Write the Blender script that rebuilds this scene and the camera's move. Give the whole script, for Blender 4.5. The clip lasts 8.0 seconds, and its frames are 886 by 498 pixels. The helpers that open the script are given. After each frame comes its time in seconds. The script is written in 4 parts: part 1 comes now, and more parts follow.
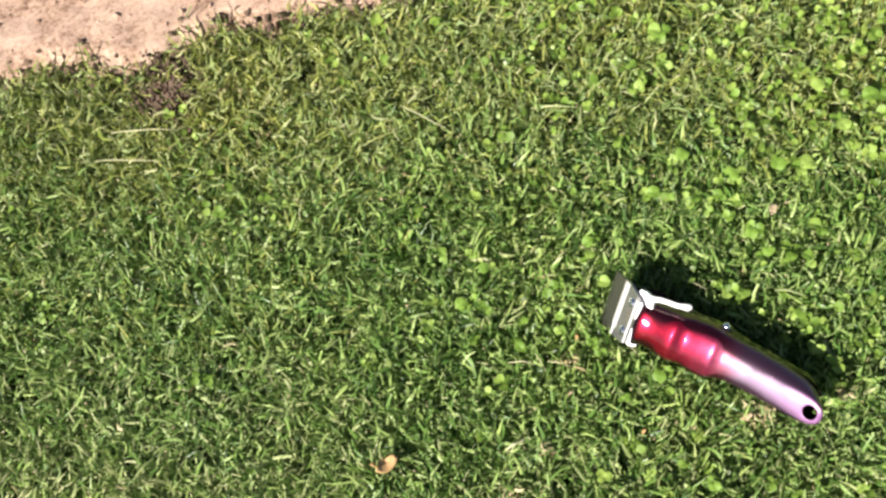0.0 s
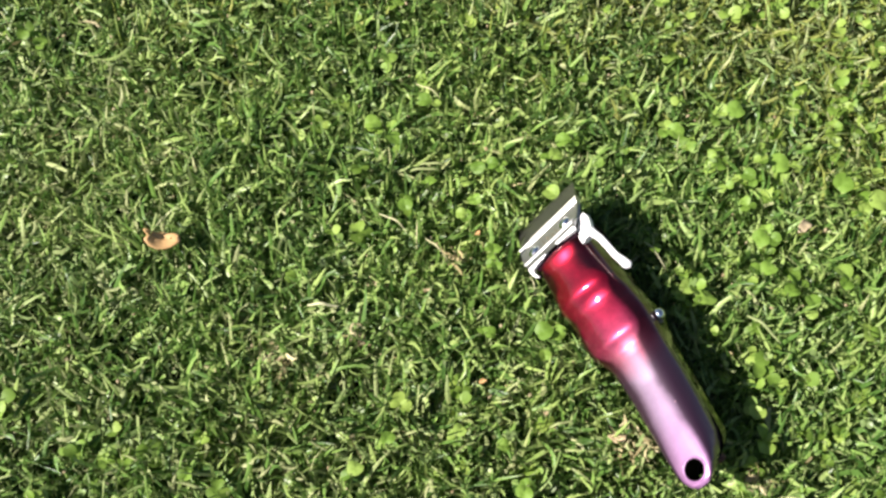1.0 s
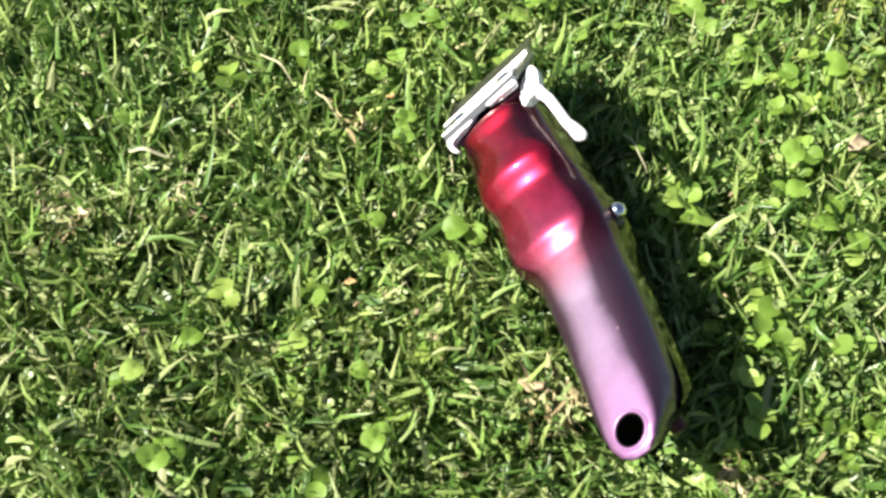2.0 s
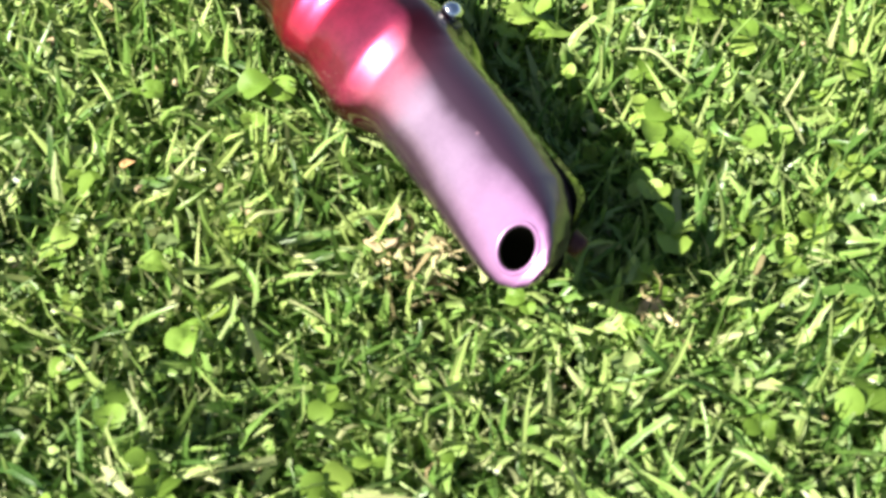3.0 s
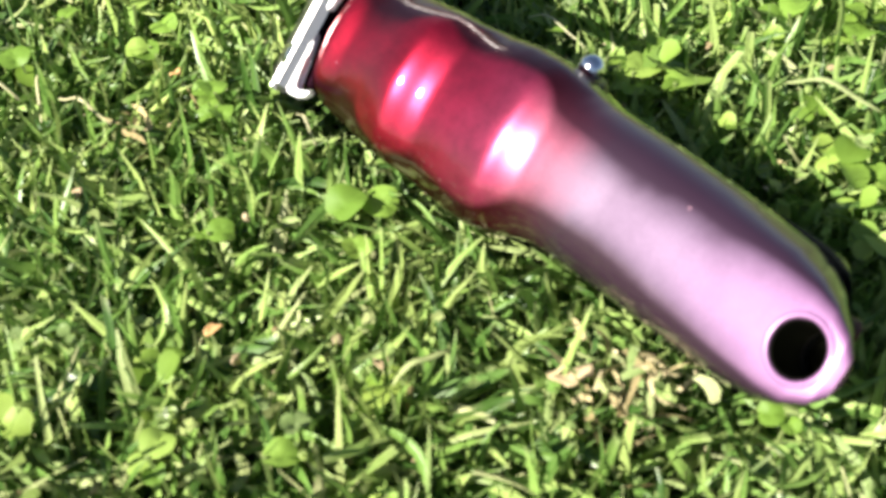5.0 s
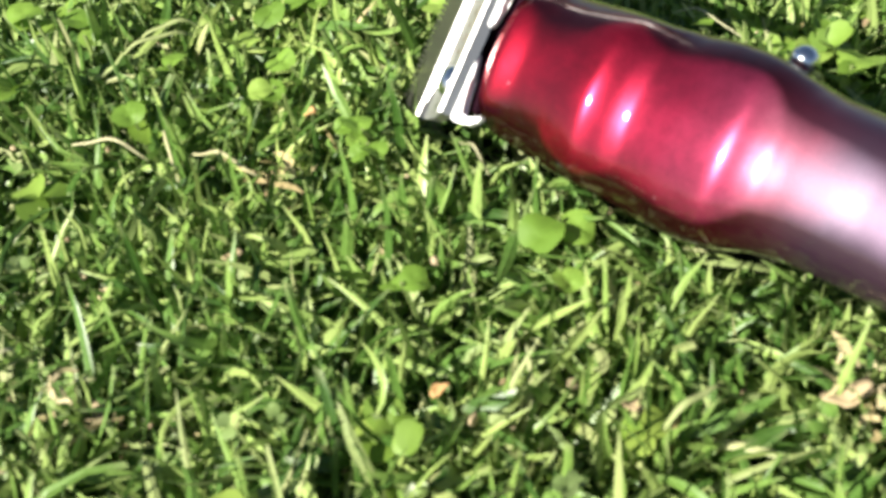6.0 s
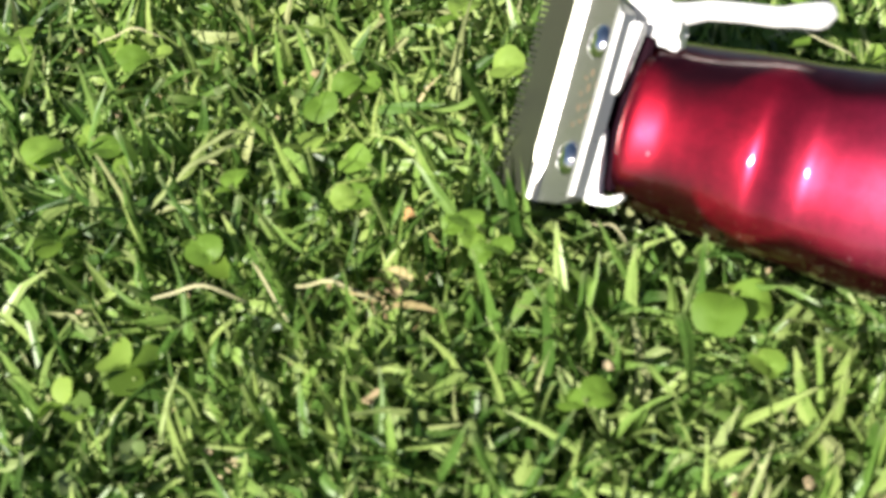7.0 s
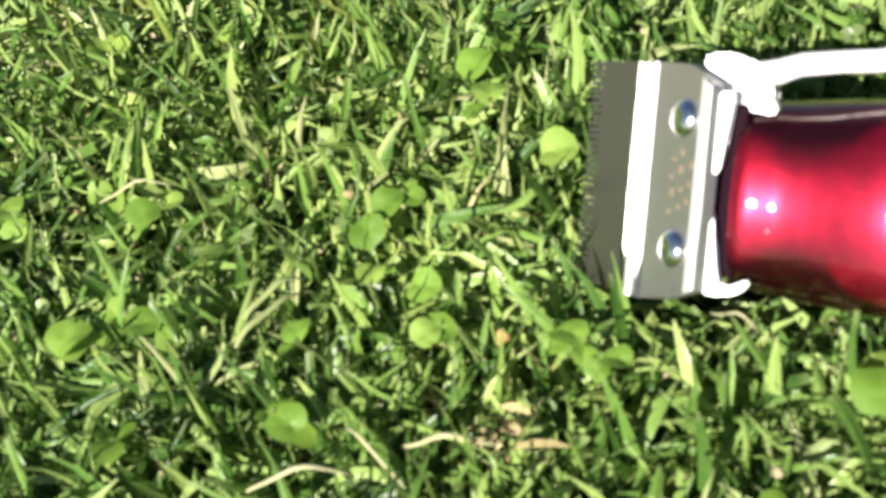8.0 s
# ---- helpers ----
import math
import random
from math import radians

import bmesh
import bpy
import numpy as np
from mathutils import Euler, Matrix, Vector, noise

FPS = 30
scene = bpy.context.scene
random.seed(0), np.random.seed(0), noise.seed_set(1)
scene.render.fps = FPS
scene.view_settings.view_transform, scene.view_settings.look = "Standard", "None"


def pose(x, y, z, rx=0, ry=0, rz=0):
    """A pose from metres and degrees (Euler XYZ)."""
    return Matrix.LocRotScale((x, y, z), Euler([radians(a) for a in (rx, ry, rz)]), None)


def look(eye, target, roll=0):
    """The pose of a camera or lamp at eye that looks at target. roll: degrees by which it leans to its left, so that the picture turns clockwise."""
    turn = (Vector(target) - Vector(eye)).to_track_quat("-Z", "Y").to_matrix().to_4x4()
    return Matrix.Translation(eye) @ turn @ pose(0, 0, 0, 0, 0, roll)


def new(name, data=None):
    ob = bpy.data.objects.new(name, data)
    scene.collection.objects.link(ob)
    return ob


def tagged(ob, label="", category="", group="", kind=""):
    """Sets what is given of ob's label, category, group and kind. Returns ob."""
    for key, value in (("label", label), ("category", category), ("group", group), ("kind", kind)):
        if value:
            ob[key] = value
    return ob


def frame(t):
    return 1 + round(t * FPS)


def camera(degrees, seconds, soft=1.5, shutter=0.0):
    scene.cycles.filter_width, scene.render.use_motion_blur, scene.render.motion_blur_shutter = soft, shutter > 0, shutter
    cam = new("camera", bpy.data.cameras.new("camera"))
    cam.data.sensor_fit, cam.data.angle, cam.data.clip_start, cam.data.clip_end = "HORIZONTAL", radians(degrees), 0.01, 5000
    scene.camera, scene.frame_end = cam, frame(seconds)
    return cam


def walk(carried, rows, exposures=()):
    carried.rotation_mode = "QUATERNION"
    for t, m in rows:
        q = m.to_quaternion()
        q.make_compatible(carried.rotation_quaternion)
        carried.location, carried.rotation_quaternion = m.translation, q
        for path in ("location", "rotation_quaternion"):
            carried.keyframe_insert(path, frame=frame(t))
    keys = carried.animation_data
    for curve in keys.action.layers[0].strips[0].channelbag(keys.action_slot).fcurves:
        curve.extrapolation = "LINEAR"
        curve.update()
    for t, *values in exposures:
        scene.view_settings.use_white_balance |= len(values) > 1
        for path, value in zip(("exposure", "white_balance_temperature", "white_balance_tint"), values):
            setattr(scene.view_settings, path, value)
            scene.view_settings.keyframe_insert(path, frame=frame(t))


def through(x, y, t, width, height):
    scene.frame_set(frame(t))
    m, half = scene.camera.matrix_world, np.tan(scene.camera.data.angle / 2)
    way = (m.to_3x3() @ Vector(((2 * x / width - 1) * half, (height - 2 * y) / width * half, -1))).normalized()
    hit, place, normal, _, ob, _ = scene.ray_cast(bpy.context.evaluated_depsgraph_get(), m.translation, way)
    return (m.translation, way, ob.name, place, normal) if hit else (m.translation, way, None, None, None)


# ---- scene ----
PATH = [
    (0, 0.10707, -0.01683, 0.78332, 21.751, -61.471, -20.351),
    (0.5, 0.17596, 0.00179, 0.64794, 27.958, -60.131, -5.848),
    (1, 0.18663, 0.02242, 0.52655, 29.116, -59.534, 4.442),
    (1.2, 0.20911, 0.04622, 0.47035, 33.541, -58.934, 4.527),
    (2.3, 0.24858, 0.09663, 0.28667, 37.670, -52.922, 4.830),
    (2.5, 0.24980, 0.10066, 0.25847, 34.448, -52.194, 4.846),
    (3, 0.25186, 0.09797, 0.22090, 27.479, -50.377, 2.768),
    (3.5, 0.24802, 0.11561, 0.17737, 25.968, -46.668, -1.776),
    (4, 0.22931, 0.12300, 0.16755, 23.785, -45.063, -1.699),
    (4.5, 0.20606, 0.12236, 0.17002, 22.734, -44.782, -2.639),
    (4.7, 0.20069, 0.12179, 0.17184, 23.786, -45.185, -3.796),
    (5.8, 0.14751, 0.11924, 0.16737, 20.458, -45.498, -6.911),
    (6, 0.13604, 0.12325, 0.16576, 19.372, -45.660, -7.791),
    (6.5, 0.10634, 0.13070, 0.16714, 15.880, -46.290, -9.334),
    (7, 0.08570, 0.14849, 0.16667, 12.354, -46.836, -12.699),
    (7.5, 0.06707, 0.15833, 0.16643, 8.424, -46.335, -16.251),
    (8, 0.05737, 0.17798, 0.16835, 7.069, -46.958, -19.891),
]
cam = camera(38.96, 8.0, soft=2.6)
cam.data.dof.use_dof = True
cam.data.dof.focus_distance = 0.66
cam.data.dof.aperture_fstop = 44.0
walk(cam, [(t, pose(x, y, z, 90 + pitch, 0, yaw) @ pose(0, 0, 0, 0, 0, roll)) for t, x, y, z, yaw, pitch, roll in PATH],
     exposures=[(0.0, 1.02, 6450, 17), (1.0, 0.98, 6400, 17), (2.3, 1.34, 6450, 14), (2.5, 1.37, 6500, 14), (3.0, 1.54, 6500, 12), (3.5, 1.52, 6500, 12), (4.5, 1.44, 6500, 13), (6.0, 1.12, 6500, 10), (6.5, 0.98, 6500, 10), (7.0, 0.81, 6500, 10), (7.5, 0.86, 6500, 10), (8.0, 1.05, 6500, 10)])

# ---- daylight: clear sky, one sun behind the viewer's left shoulder ----
SUN = Vector((-0.474, -0.629, 0.616)).normalized()
world = bpy.data.worlds.new("sky")
scene.world = world
world.use_nodes = True
wn = world.node_tree.nodes
sky = wn.new("ShaderNodeTexSky")
sky.sky_type = 'NISHITA'
sky.sun_disc = False
sky.sun_elevation = math.asin(SUN.z)
sky.sun_rotation = math.atan2(SUN.x, SUN.y)
world.node_tree.links.new(sky.outputs[0], wn["Background"].inputs[0])
wn["Background"].inputs[1].default_value = 0.041
sun = new("sun", bpy.data.lights.new("sun", 'SUN'))
sun.data.energy = 5.9
sun.data.angle = radians(0.6)
sun.data.color = (1.0, 0.95, 0.86)
sun.matrix_world = look(SUN * 5, (0, 0, 0))


# ---- materials ----
def shader(name, colour=(0.5, 0.5, 0.5), rough=0.5, metal=0.0, coat=0.0, coat_rough=0.1, spec=0.5):
    m = bpy.data.materials.new(name)
    m.use_nodes = True
    p = m.node_tree.nodes["Principled BSDF"]
    p.inputs["Base Color"].default_value = (*colour, 1)
    p.inputs["Roughness"].default_value = rough
    p.inputs["Metallic"].default_value = metal
    p.inputs["Coat Weight"].default_value = coat
    p.inputs["Coat Roughness"].default_value = coat_rough
    p.inputs["Specular IOR Level"].default_value = spec
    return m, m.node_tree.nodes, m.node_tree.links, p


def ramp_node(nodes, stops):
    r = nodes.new("ShaderNodeValToRGB")
    e = r.color_ramp.elements
    while len(e) < len(stops):
        e.new(0.5)
    for k, (pos, col) in zip(e, stops):
        k.position, k.color = pos, (*col, 1)
    return r


def noise_node(nodes, links, coord, scale, detail=3.0, rough=0.55):
    n = nodes.new("ShaderNodeTexNoise")
    n.inputs["Scale"].default_value = scale
    n.inputs["Detail"].default_value = detail
    n.inputs["Roughness"].default_value = rough
    links.new(coord, n.inputs["Vector"])
    return n


def bump_node(nodes, links, height, p, strength, distance):
    b = nodes.new("ShaderNodeBump")
    b.inputs["Strength"].default_value = strength
    b.inputs["Distance"].default_value = distance
    links.new(height, b.inputs["Height"])
    links.new(b.outputs[0], p.inputs["Normal"])
    return b


def leaf_material(name, stops, patch=0.35, through=0.27, rough=0.40, blade=False, single=False):
    """Leaf: colour by island and by patches of the lawn, some light passes through."""
    m, n, l, p = shader(name, rough=rough, spec=0.5)
    geo, tc = n.new("ShaderNodeNewGeometry"), n.new("ShaderNodeTexCoord")
    patchy = noise_node(n, l, tc.outputs["Object"], 8.0, 4.0)
    fine = noise_node(n, l, tc.outputs["Object"], 420.0, 2.0)
    a = n.new("ShaderNodeMath"); a.operation = 'MULTIPLY_ADD'
    l.new(patchy.outputs[0], a.inputs[0]); a.inputs[1].default_value = patch * 2; a.inputs[2].default_value = -patch
    own = n.new("ShaderNodeObjectInfo").outputs["Random"] if single else geo.outputs["Random Per Island"]
    b = n.new("ShaderNodeMath"); b.operation = 'ADD'
    l.new(own, b.inputs[0]); l.new(a.outputs[0], b.inputs[1])
    c = n.new("ShaderNodeMath"); c.operation = 'MULTIPLY_ADD'; c.use_clamp = True
    l.new(fine.outputs[0], c.inputs[0]); c.inputs[1].default_value = 0.30; l.new(b.outputs[0], c.inputs[2])
    d = n.new("ShaderNodeMath"); d.operation = 'SUBTRACT'; d.use_clamp = True
    l.new(c.outputs[0], d.inputs[0]); d.inputs[1].default_value = 0.15
    r = ramp_node(n, stops)
    l.new(d.outputs[0], r.inputs[0])
    # broad yellower stretches of the lawn
    broad = noise_node(n, l, tc.outputs["Object"], 4.6, 2.0)
    span = n.new("ShaderNodeMapRange"); l.new(broad.outputs[0], span.inputs[0])
    span.inputs[1].default_value, span.inputs[2].default_value = 0.47, 0.66
    warm = n.new("ShaderNodeMix"); warm.data_type = 'RGBA'; warm.blend_type = 'MULTIPLY'
    l.new(span.outputs[0], warm.inputs[0]); l.new(r.outputs[0], warm.inputs[6]); warm.inputs[7].default_value = (1.08, 1.02, 0.94, 1)
    colour = warm.outputs[2]
    if blade:
        # keel, veins and a bleached cut tip
        uv, cut = n.new("ShaderNodeUVMap"), n.new("ShaderNodeSeparateXYZ")
        l.new(uv.outputs[0], cut.inputs[0])
        tip = ramp_node(n, [(0.0, (0.3, 0.3, 0.3)), (0.14, (0.0, 0.0, 0.0)), (0.88, (0.0, 0.0, 0.0)), (1.0, (0.45, 0.45, 0.45))])
        l.new(cut.outputs[1], tip.inputs[0])
        pale = n.new("ShaderNodeMix"); pale.data_type = 'RGBA'
        l.new(tip.outputs[0], pale.inputs[0]); l.new(colour, pale.inputs[6]); pale.inputs[7].default_value = (0.36, 0.395, 0.19, 1)
        keel = ramp_node(n, [(0.0, (1, 1, 1)), (0.22, (0.78, 0.78, 0.78)), (0.42, (0.42, 0.42, 0.42)), (0.5, (0.0, 0.0, 0.0)), (0.58, (0.42, 0.42, 0.42)), (0.78, (0.78, 0.78, 0.78)), (1.0, (1, 1, 1))])
        l.new(cut.outputs[0], keel.inputs[0])
        bump_node(n, l, keel.outputs[0], p, 0.55, 0.0005)
        rib = n.new("ShaderNodeMapRange"); l.new(keel.outputs[0], rib.inputs[0])
        rib.inputs[1].default_value, rib.inputs[2].default_value = 0.0, 0.35
        rib.inputs[3].default_value, rib.inputs[4].default_value = 1.25, 0.98
        vein = n.new("ShaderNodeMix"); vein.data_type = 'RGBA'; vein.blend_type = 'MULTIPLY'; vein.inputs[0].default_value = 1.0
        l.new(pale.outputs[2], vein.inputs[6]); l.new(rib.outputs[0], vein.inputs[7])
        colour = vein.outputs[2]
    l.new(colour, p.inputs["Base Color"])
    t = n.new("ShaderNodeBsdfTranslucent")
    l.new(colour, t.inputs[0])
    mix = n.new("ShaderNodeMixShader")
    mix.inputs[0].default_value = through
    l.new(p.outputs[0], mix.inputs[1]); l.new(t.outputs[0], mix.inputs[2])
    l.new(mix.outputs[0], n["Material Output"].inputs[0])
    return m


GRASS = leaf_material("grass", [(0.0, (0.039, 0.096, 0.016)), (0.35, (0.117, 0.229, 0.045)), (0.65, (0.230, 0.368, 0.085)), (0.88, (0.360, 0.474, 0.146)), (1.0, (0.475, 0.515, 0.235))], blade=True)
PALE = leaf_material("pale_grass", [(0.0, (0.19, 0.285, 0.085)), (0.5, (0.31, 0.39, 0.14)), (1.0, (0.46, 0.475, 0.24))], rough=0.6, blade=True)
YELLOWED = leaf_material("yellow_green_grass", [(0.0, (0.085, 0.130, 0.018)), (0.5, (0.225, 0.285, 0.052)), (1.0, (0.43, 0.45, 0.14))], blade=True)
DRY = leaf_material("dry_grass", [(0.0, (0.24, 0.19, 0.08)), (0.5, (0.42, 0.36, 0.18)), (1.0, (0.60, 0.52, 0.31))], through=0.2, rough=0.7)
STRAW = leaf_material("pale_straw", [(0.0, (0.40, 0.40, 0.21)), (0.5, (0.53, 0.52, 0.30)), (1.0, (0.67, 0.65, 0.42))], through=0.15, rough=0.55)
CLOVER = leaf_material("clover_leaf", [(0.0, (0.105, 0.19, 0.020)), (0.5, (0.20, 0.335, 0.046)), (1.0, (0.32, 0.44, 0.085))], patch=0.3, through=0.35, rough=0.58)
LEAFLET = leaf_material("clover_leaflet", [(0.0, (0.13, 0.24, 0.028)), (0.5, (0.21, 0.36, 0.050)), (1.0, (0.33, 0.46, 0.095))], patch=0.25, through=0.36, rough=0.55, single=True)
STEM = leaf_material("leaf_stem", [(0.0, (0.10, 0.17, 0.04)), (1.0, (0.24, 0.30, 0.10))], through=0.2)
DEAD = leaf_material("dead_leaf", [(0.0, (0.27, 0.20, 0.105)), (0.5, (0.40, 0.315, 0.18)), (1.0, (0.50, 0.42, 0.27))], through=0.15, rough=0.75)

ORANGE = leaf_material("orange_dead_leaf", [(0.0, (0.42, 0.24, 0.09)), (0.5, (0.58, 0.36, 0.15)), (1.0, (0.70, 0.48, 0.24))], through=0.15, rough=0.7)


def soil_material(name, stops, scale, bump):
    m, n, l, p = shader(name, rough=0.95, spec=0.15)
    tc = n.new("ShaderNodeTexCoord")
    big, small = noise_node(n, l, tc.outputs["Object"], scale, 6.0, 0.65), noise_node(n, l, tc.outputs["Object"], scale * 9, 5.0, 0.7)
    mx = n.new("ShaderNodeMath"); mx.operation = 'MULTIPLY_ADD'
    l.new(small.outputs[0], mx.inputs[0]); mx.inputs[1].default_value = 0.5
    h = n.new("ShaderNodeMath"); h.operation = 'MULTIPLY'
    l.new(big.outputs[0], h.inputs[0]); h.inputs[1].default_value = 0.5
    l.new(h.outputs[0], mx.inputs[2])
    r = ramp_node(n, stops)
    l.new(mx.outputs[0], r.inputs[0])
    l.new(r.outputs[0], p.inputs["Base Color"])
    bump_node(n, l, mx.outputs[0], p, 0.8, bump)
    return m


SOIL = soil_material("lawn_soil", [(0.30, (0.012, 0.013, 0.007)), (0.5, (0.024, 0.027, 0.012)), (0.7, (0.050, 0.052, 0.022))], 22.0, 0.004)
SAND = soil_material("sandy_soil", [(0.36, (0.09, 0.055, 0.035)), (0.44, (0.26, 0.17, 0.115)), (0.52, (0.40, 0.28, 0.20)), (0.66, (0.52, 0.385, 0.285))], 28.0, 0.003)
FAR_LAWN = soil_material("distant_lawn", [(0.30, (0.030, 0.055, 0.012)), (0.5, (0.055, 0.095, 0.020)), (0.7, (0.095, 0.145, 0.034))], 18.0, 0.01)
CLOD = soil_material("dark_clod", [(0.3, (0.05, 0.035, 0.025)), (0.7, (0.16, 0.11, 0.075))], 60.0, 0.002)

# candy paint, red at the head and lilac on the grip, under a clear coat
PAINT, n_, l_, p_ = shader("candy_paint", rough=0.40, metal=0.8, coat=1.0, coat_rough=0.04)
tc_ = n_.new("ShaderNodeTexCoord")
sep_ = n_.new("ShaderNodeSeparateXYZ")
l_.new(tc_.outputs["Object"], sep_.inputs[0])
cloud_ = noise_node(n_, l_, tc_.outputs["Object"], 70.0, 3.0)
fade_ = n_.new("ShaderNodeMath"); fade_.operation = 'MULTIPLY_ADD'
l_.new(cloud_.outputs[0], fade_.inputs[0]); fade_.inputs[1].default_value = 0.012; l_.new(sep_.outputs[0], fade_.inputs[2])
span_ = n_.new("ShaderNodeMapRange")
l_.new(fade_.outputs[0], span_.inputs[0])
span_.inputs[1].default_value, span_.inputs[2].default_value = 0.0, 0.16
# pinker humps and greyer mid lilac hold sky reflection in the base colour
ramp_ = ramp_node(n_, [(0.0, (0.295, 0.003, 0.014)), (0.30, (0.310, 0.006, 0.026)), (0.40, (0.335, 0.016, 0.052)), (0.47, (0.36, 0.040, 0.095)), (0.54, (0.31, 0.090, 0.140)), (0.60, (0.285, 0.200, 0.285)), (0.74, (0.295, 0.195, 0.305)), (1.0, (0.335, 0.138, 0.325))])
l_.new(span_.outputs[0], ramp_.inputs[0])
pearl_ = ramp_node(n_, [(0.0, (0.86, 0.86, 0.86)), (0.45, (0.86, 0.86, 0.86)), (0.56, (0.42, 0.42, 0.42)), (1.0, (0.42, 0.42, 0.42))])
l_.new(span_.outputs[0], pearl_.inputs[0])
l_.new(pearl_.outputs[0], p_.inputs["Metallic"])
satin_ = ramp_node(n_, [(0.0, (0.35, 0.35, 0.35)), (0.45, (0.35, 0.35, 0.35)), (0.56, (0.40, 0.40, 0.40)), (1.0, (0.40, 0.40, 0.40))])
l_.new(span_.outputs[0], satin_.inputs[0])
l_.new(satin_.outputs[0], p_.inputs["Roughness"])
p_.inputs["Specular IOR Level"].default_value = 0.3
# metal flecks of a hand-sprayed candy coat
fleck_ = noise_node(n_, l_, tc_.outputs["Object"], 2600.0, 1.0)
tone_ = n_.new("ShaderNodeMix"); tone_.data_type = 'RGBA'; tone_.blend_type = 'MULTIPLY'; tone_.inputs[0].default_value = 0.30
l_.new(ramp_.outputs[0], tone_.inputs[6]); l_.new(fleck_.outputs[0], tone_.inputs[7])
# flanks go deep plum: sprayed edge on the grip, painted-in shade on the head
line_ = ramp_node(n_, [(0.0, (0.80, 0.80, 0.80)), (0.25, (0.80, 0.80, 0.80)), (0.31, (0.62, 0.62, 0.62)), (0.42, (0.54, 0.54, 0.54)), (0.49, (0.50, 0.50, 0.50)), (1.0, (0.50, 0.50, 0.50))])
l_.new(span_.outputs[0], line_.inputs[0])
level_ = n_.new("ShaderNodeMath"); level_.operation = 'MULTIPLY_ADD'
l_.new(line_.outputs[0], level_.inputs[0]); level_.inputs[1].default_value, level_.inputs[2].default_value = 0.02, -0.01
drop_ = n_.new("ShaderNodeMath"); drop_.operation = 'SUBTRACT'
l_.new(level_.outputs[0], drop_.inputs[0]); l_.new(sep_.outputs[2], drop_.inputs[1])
ragged_ = n_.new("ShaderNodeMath"); ragged_.operation = 'MULTIPLY_ADD'
# the plum reaches farther in along the sides of the grip
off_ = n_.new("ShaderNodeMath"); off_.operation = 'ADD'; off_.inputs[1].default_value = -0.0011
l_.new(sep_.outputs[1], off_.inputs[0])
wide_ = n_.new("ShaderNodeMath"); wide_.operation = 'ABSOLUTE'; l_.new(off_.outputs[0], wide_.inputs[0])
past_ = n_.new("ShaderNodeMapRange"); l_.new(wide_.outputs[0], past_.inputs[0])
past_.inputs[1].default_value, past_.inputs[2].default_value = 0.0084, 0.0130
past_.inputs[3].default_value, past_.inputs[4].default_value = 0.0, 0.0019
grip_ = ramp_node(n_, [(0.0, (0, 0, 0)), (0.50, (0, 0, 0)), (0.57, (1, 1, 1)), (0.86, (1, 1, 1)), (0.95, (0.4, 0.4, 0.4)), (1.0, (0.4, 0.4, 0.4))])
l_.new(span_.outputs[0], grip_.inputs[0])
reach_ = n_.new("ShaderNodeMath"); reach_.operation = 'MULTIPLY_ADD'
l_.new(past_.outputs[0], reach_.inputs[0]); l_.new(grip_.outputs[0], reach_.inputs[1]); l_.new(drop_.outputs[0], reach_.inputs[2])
l_.new(cloud_.outputs[0], ragged_.inputs[0]); ragged_.inputs[1].default_value = 0.0012; l_.new(reach_.outputs[0], ragged_.inputs[2])
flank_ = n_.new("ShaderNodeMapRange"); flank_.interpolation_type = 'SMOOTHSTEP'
l_.new(ragged_.outputs[0], flank_.inputs[0])
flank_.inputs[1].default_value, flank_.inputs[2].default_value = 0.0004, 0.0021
plum_shade_ = ramp_node(n_, [(0.0, (0.050, 0.002, 0.005)), (0.48, (0.055, 0.003, 0.008)), (0.60, (0.036, 0.017, 0.030)), (1.0, (0.038, 0.017, 0.036))])
l_.new(span_.outputs[0], plum_shade_.inputs[0])
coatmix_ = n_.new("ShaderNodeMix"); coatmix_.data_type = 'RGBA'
l_.new(flank_.outputs[0], coatmix_.inputs[0]); l_.new(tone_.outputs[2], coatmix_.inputs[6]); l_.new(plum_shade_.outputs[0], coatmix_.inputs[7])
# random blotches in the red's colour imitate its dark reflections
reflect_mottle_ = noise_node(n_, l_, tc_.outputs["Object"], 150.0, 5.0, 0.65)
mrange_ = n_.new("ShaderNodeMapRange"); l_.new(reflect_mottle_.outputs[0], mrange_.inputs[0])
mrange_.inputs[1].default_value, mrange_.inputs[2].default_value = 0.36, 0.64
mrange_.inputs[3].default_value, mrange_.inputs[4].default_value = 0.74, 1.12
blotch_ = n_.new("ShaderNodeMix"); blotch_.data_type = 'RGBA'; blotch_.blend_type = 'MULTIPLY'
red_part_ = ramp_node(n_, [(0.0, (1, 1, 1)), (0.46, (1, 1, 1)), (0.58, (0.12, 0.12, 0.12)), (1.0, (0.12, 0.12, 0.12))])
l_.new(span_.outputs[0], red_part_.inputs[0]); l_.new(red_part_.outputs[0], blotch_.inputs[0])
l_.new(coatmix_.outputs[2], blotch_.inputs[6]); l_.new(mrange_.outputs[0], blotch_.inputs[7])
# a few specks of dust under the coat
dust_ = n_.new("ShaderNodeTexVoronoi"); dust_.inputs["Scale"].default_value = 95.0
l_.new(tc_.outputs["Object"], dust_.inputs["Vector"])
speck_ = ramp_node(n_, [(0.0, (0.6, 0.6, 0.6)), (0.045, (0.0, 0.0, 0.0)), (1.0, (0.0, 0.0, 0.0))])
l_.new(dust_.outputs["Distance"], speck_.inputs[0])
dusty_ = n_.new("ShaderNodeMix"); dusty_.data_type = 'RGBA'
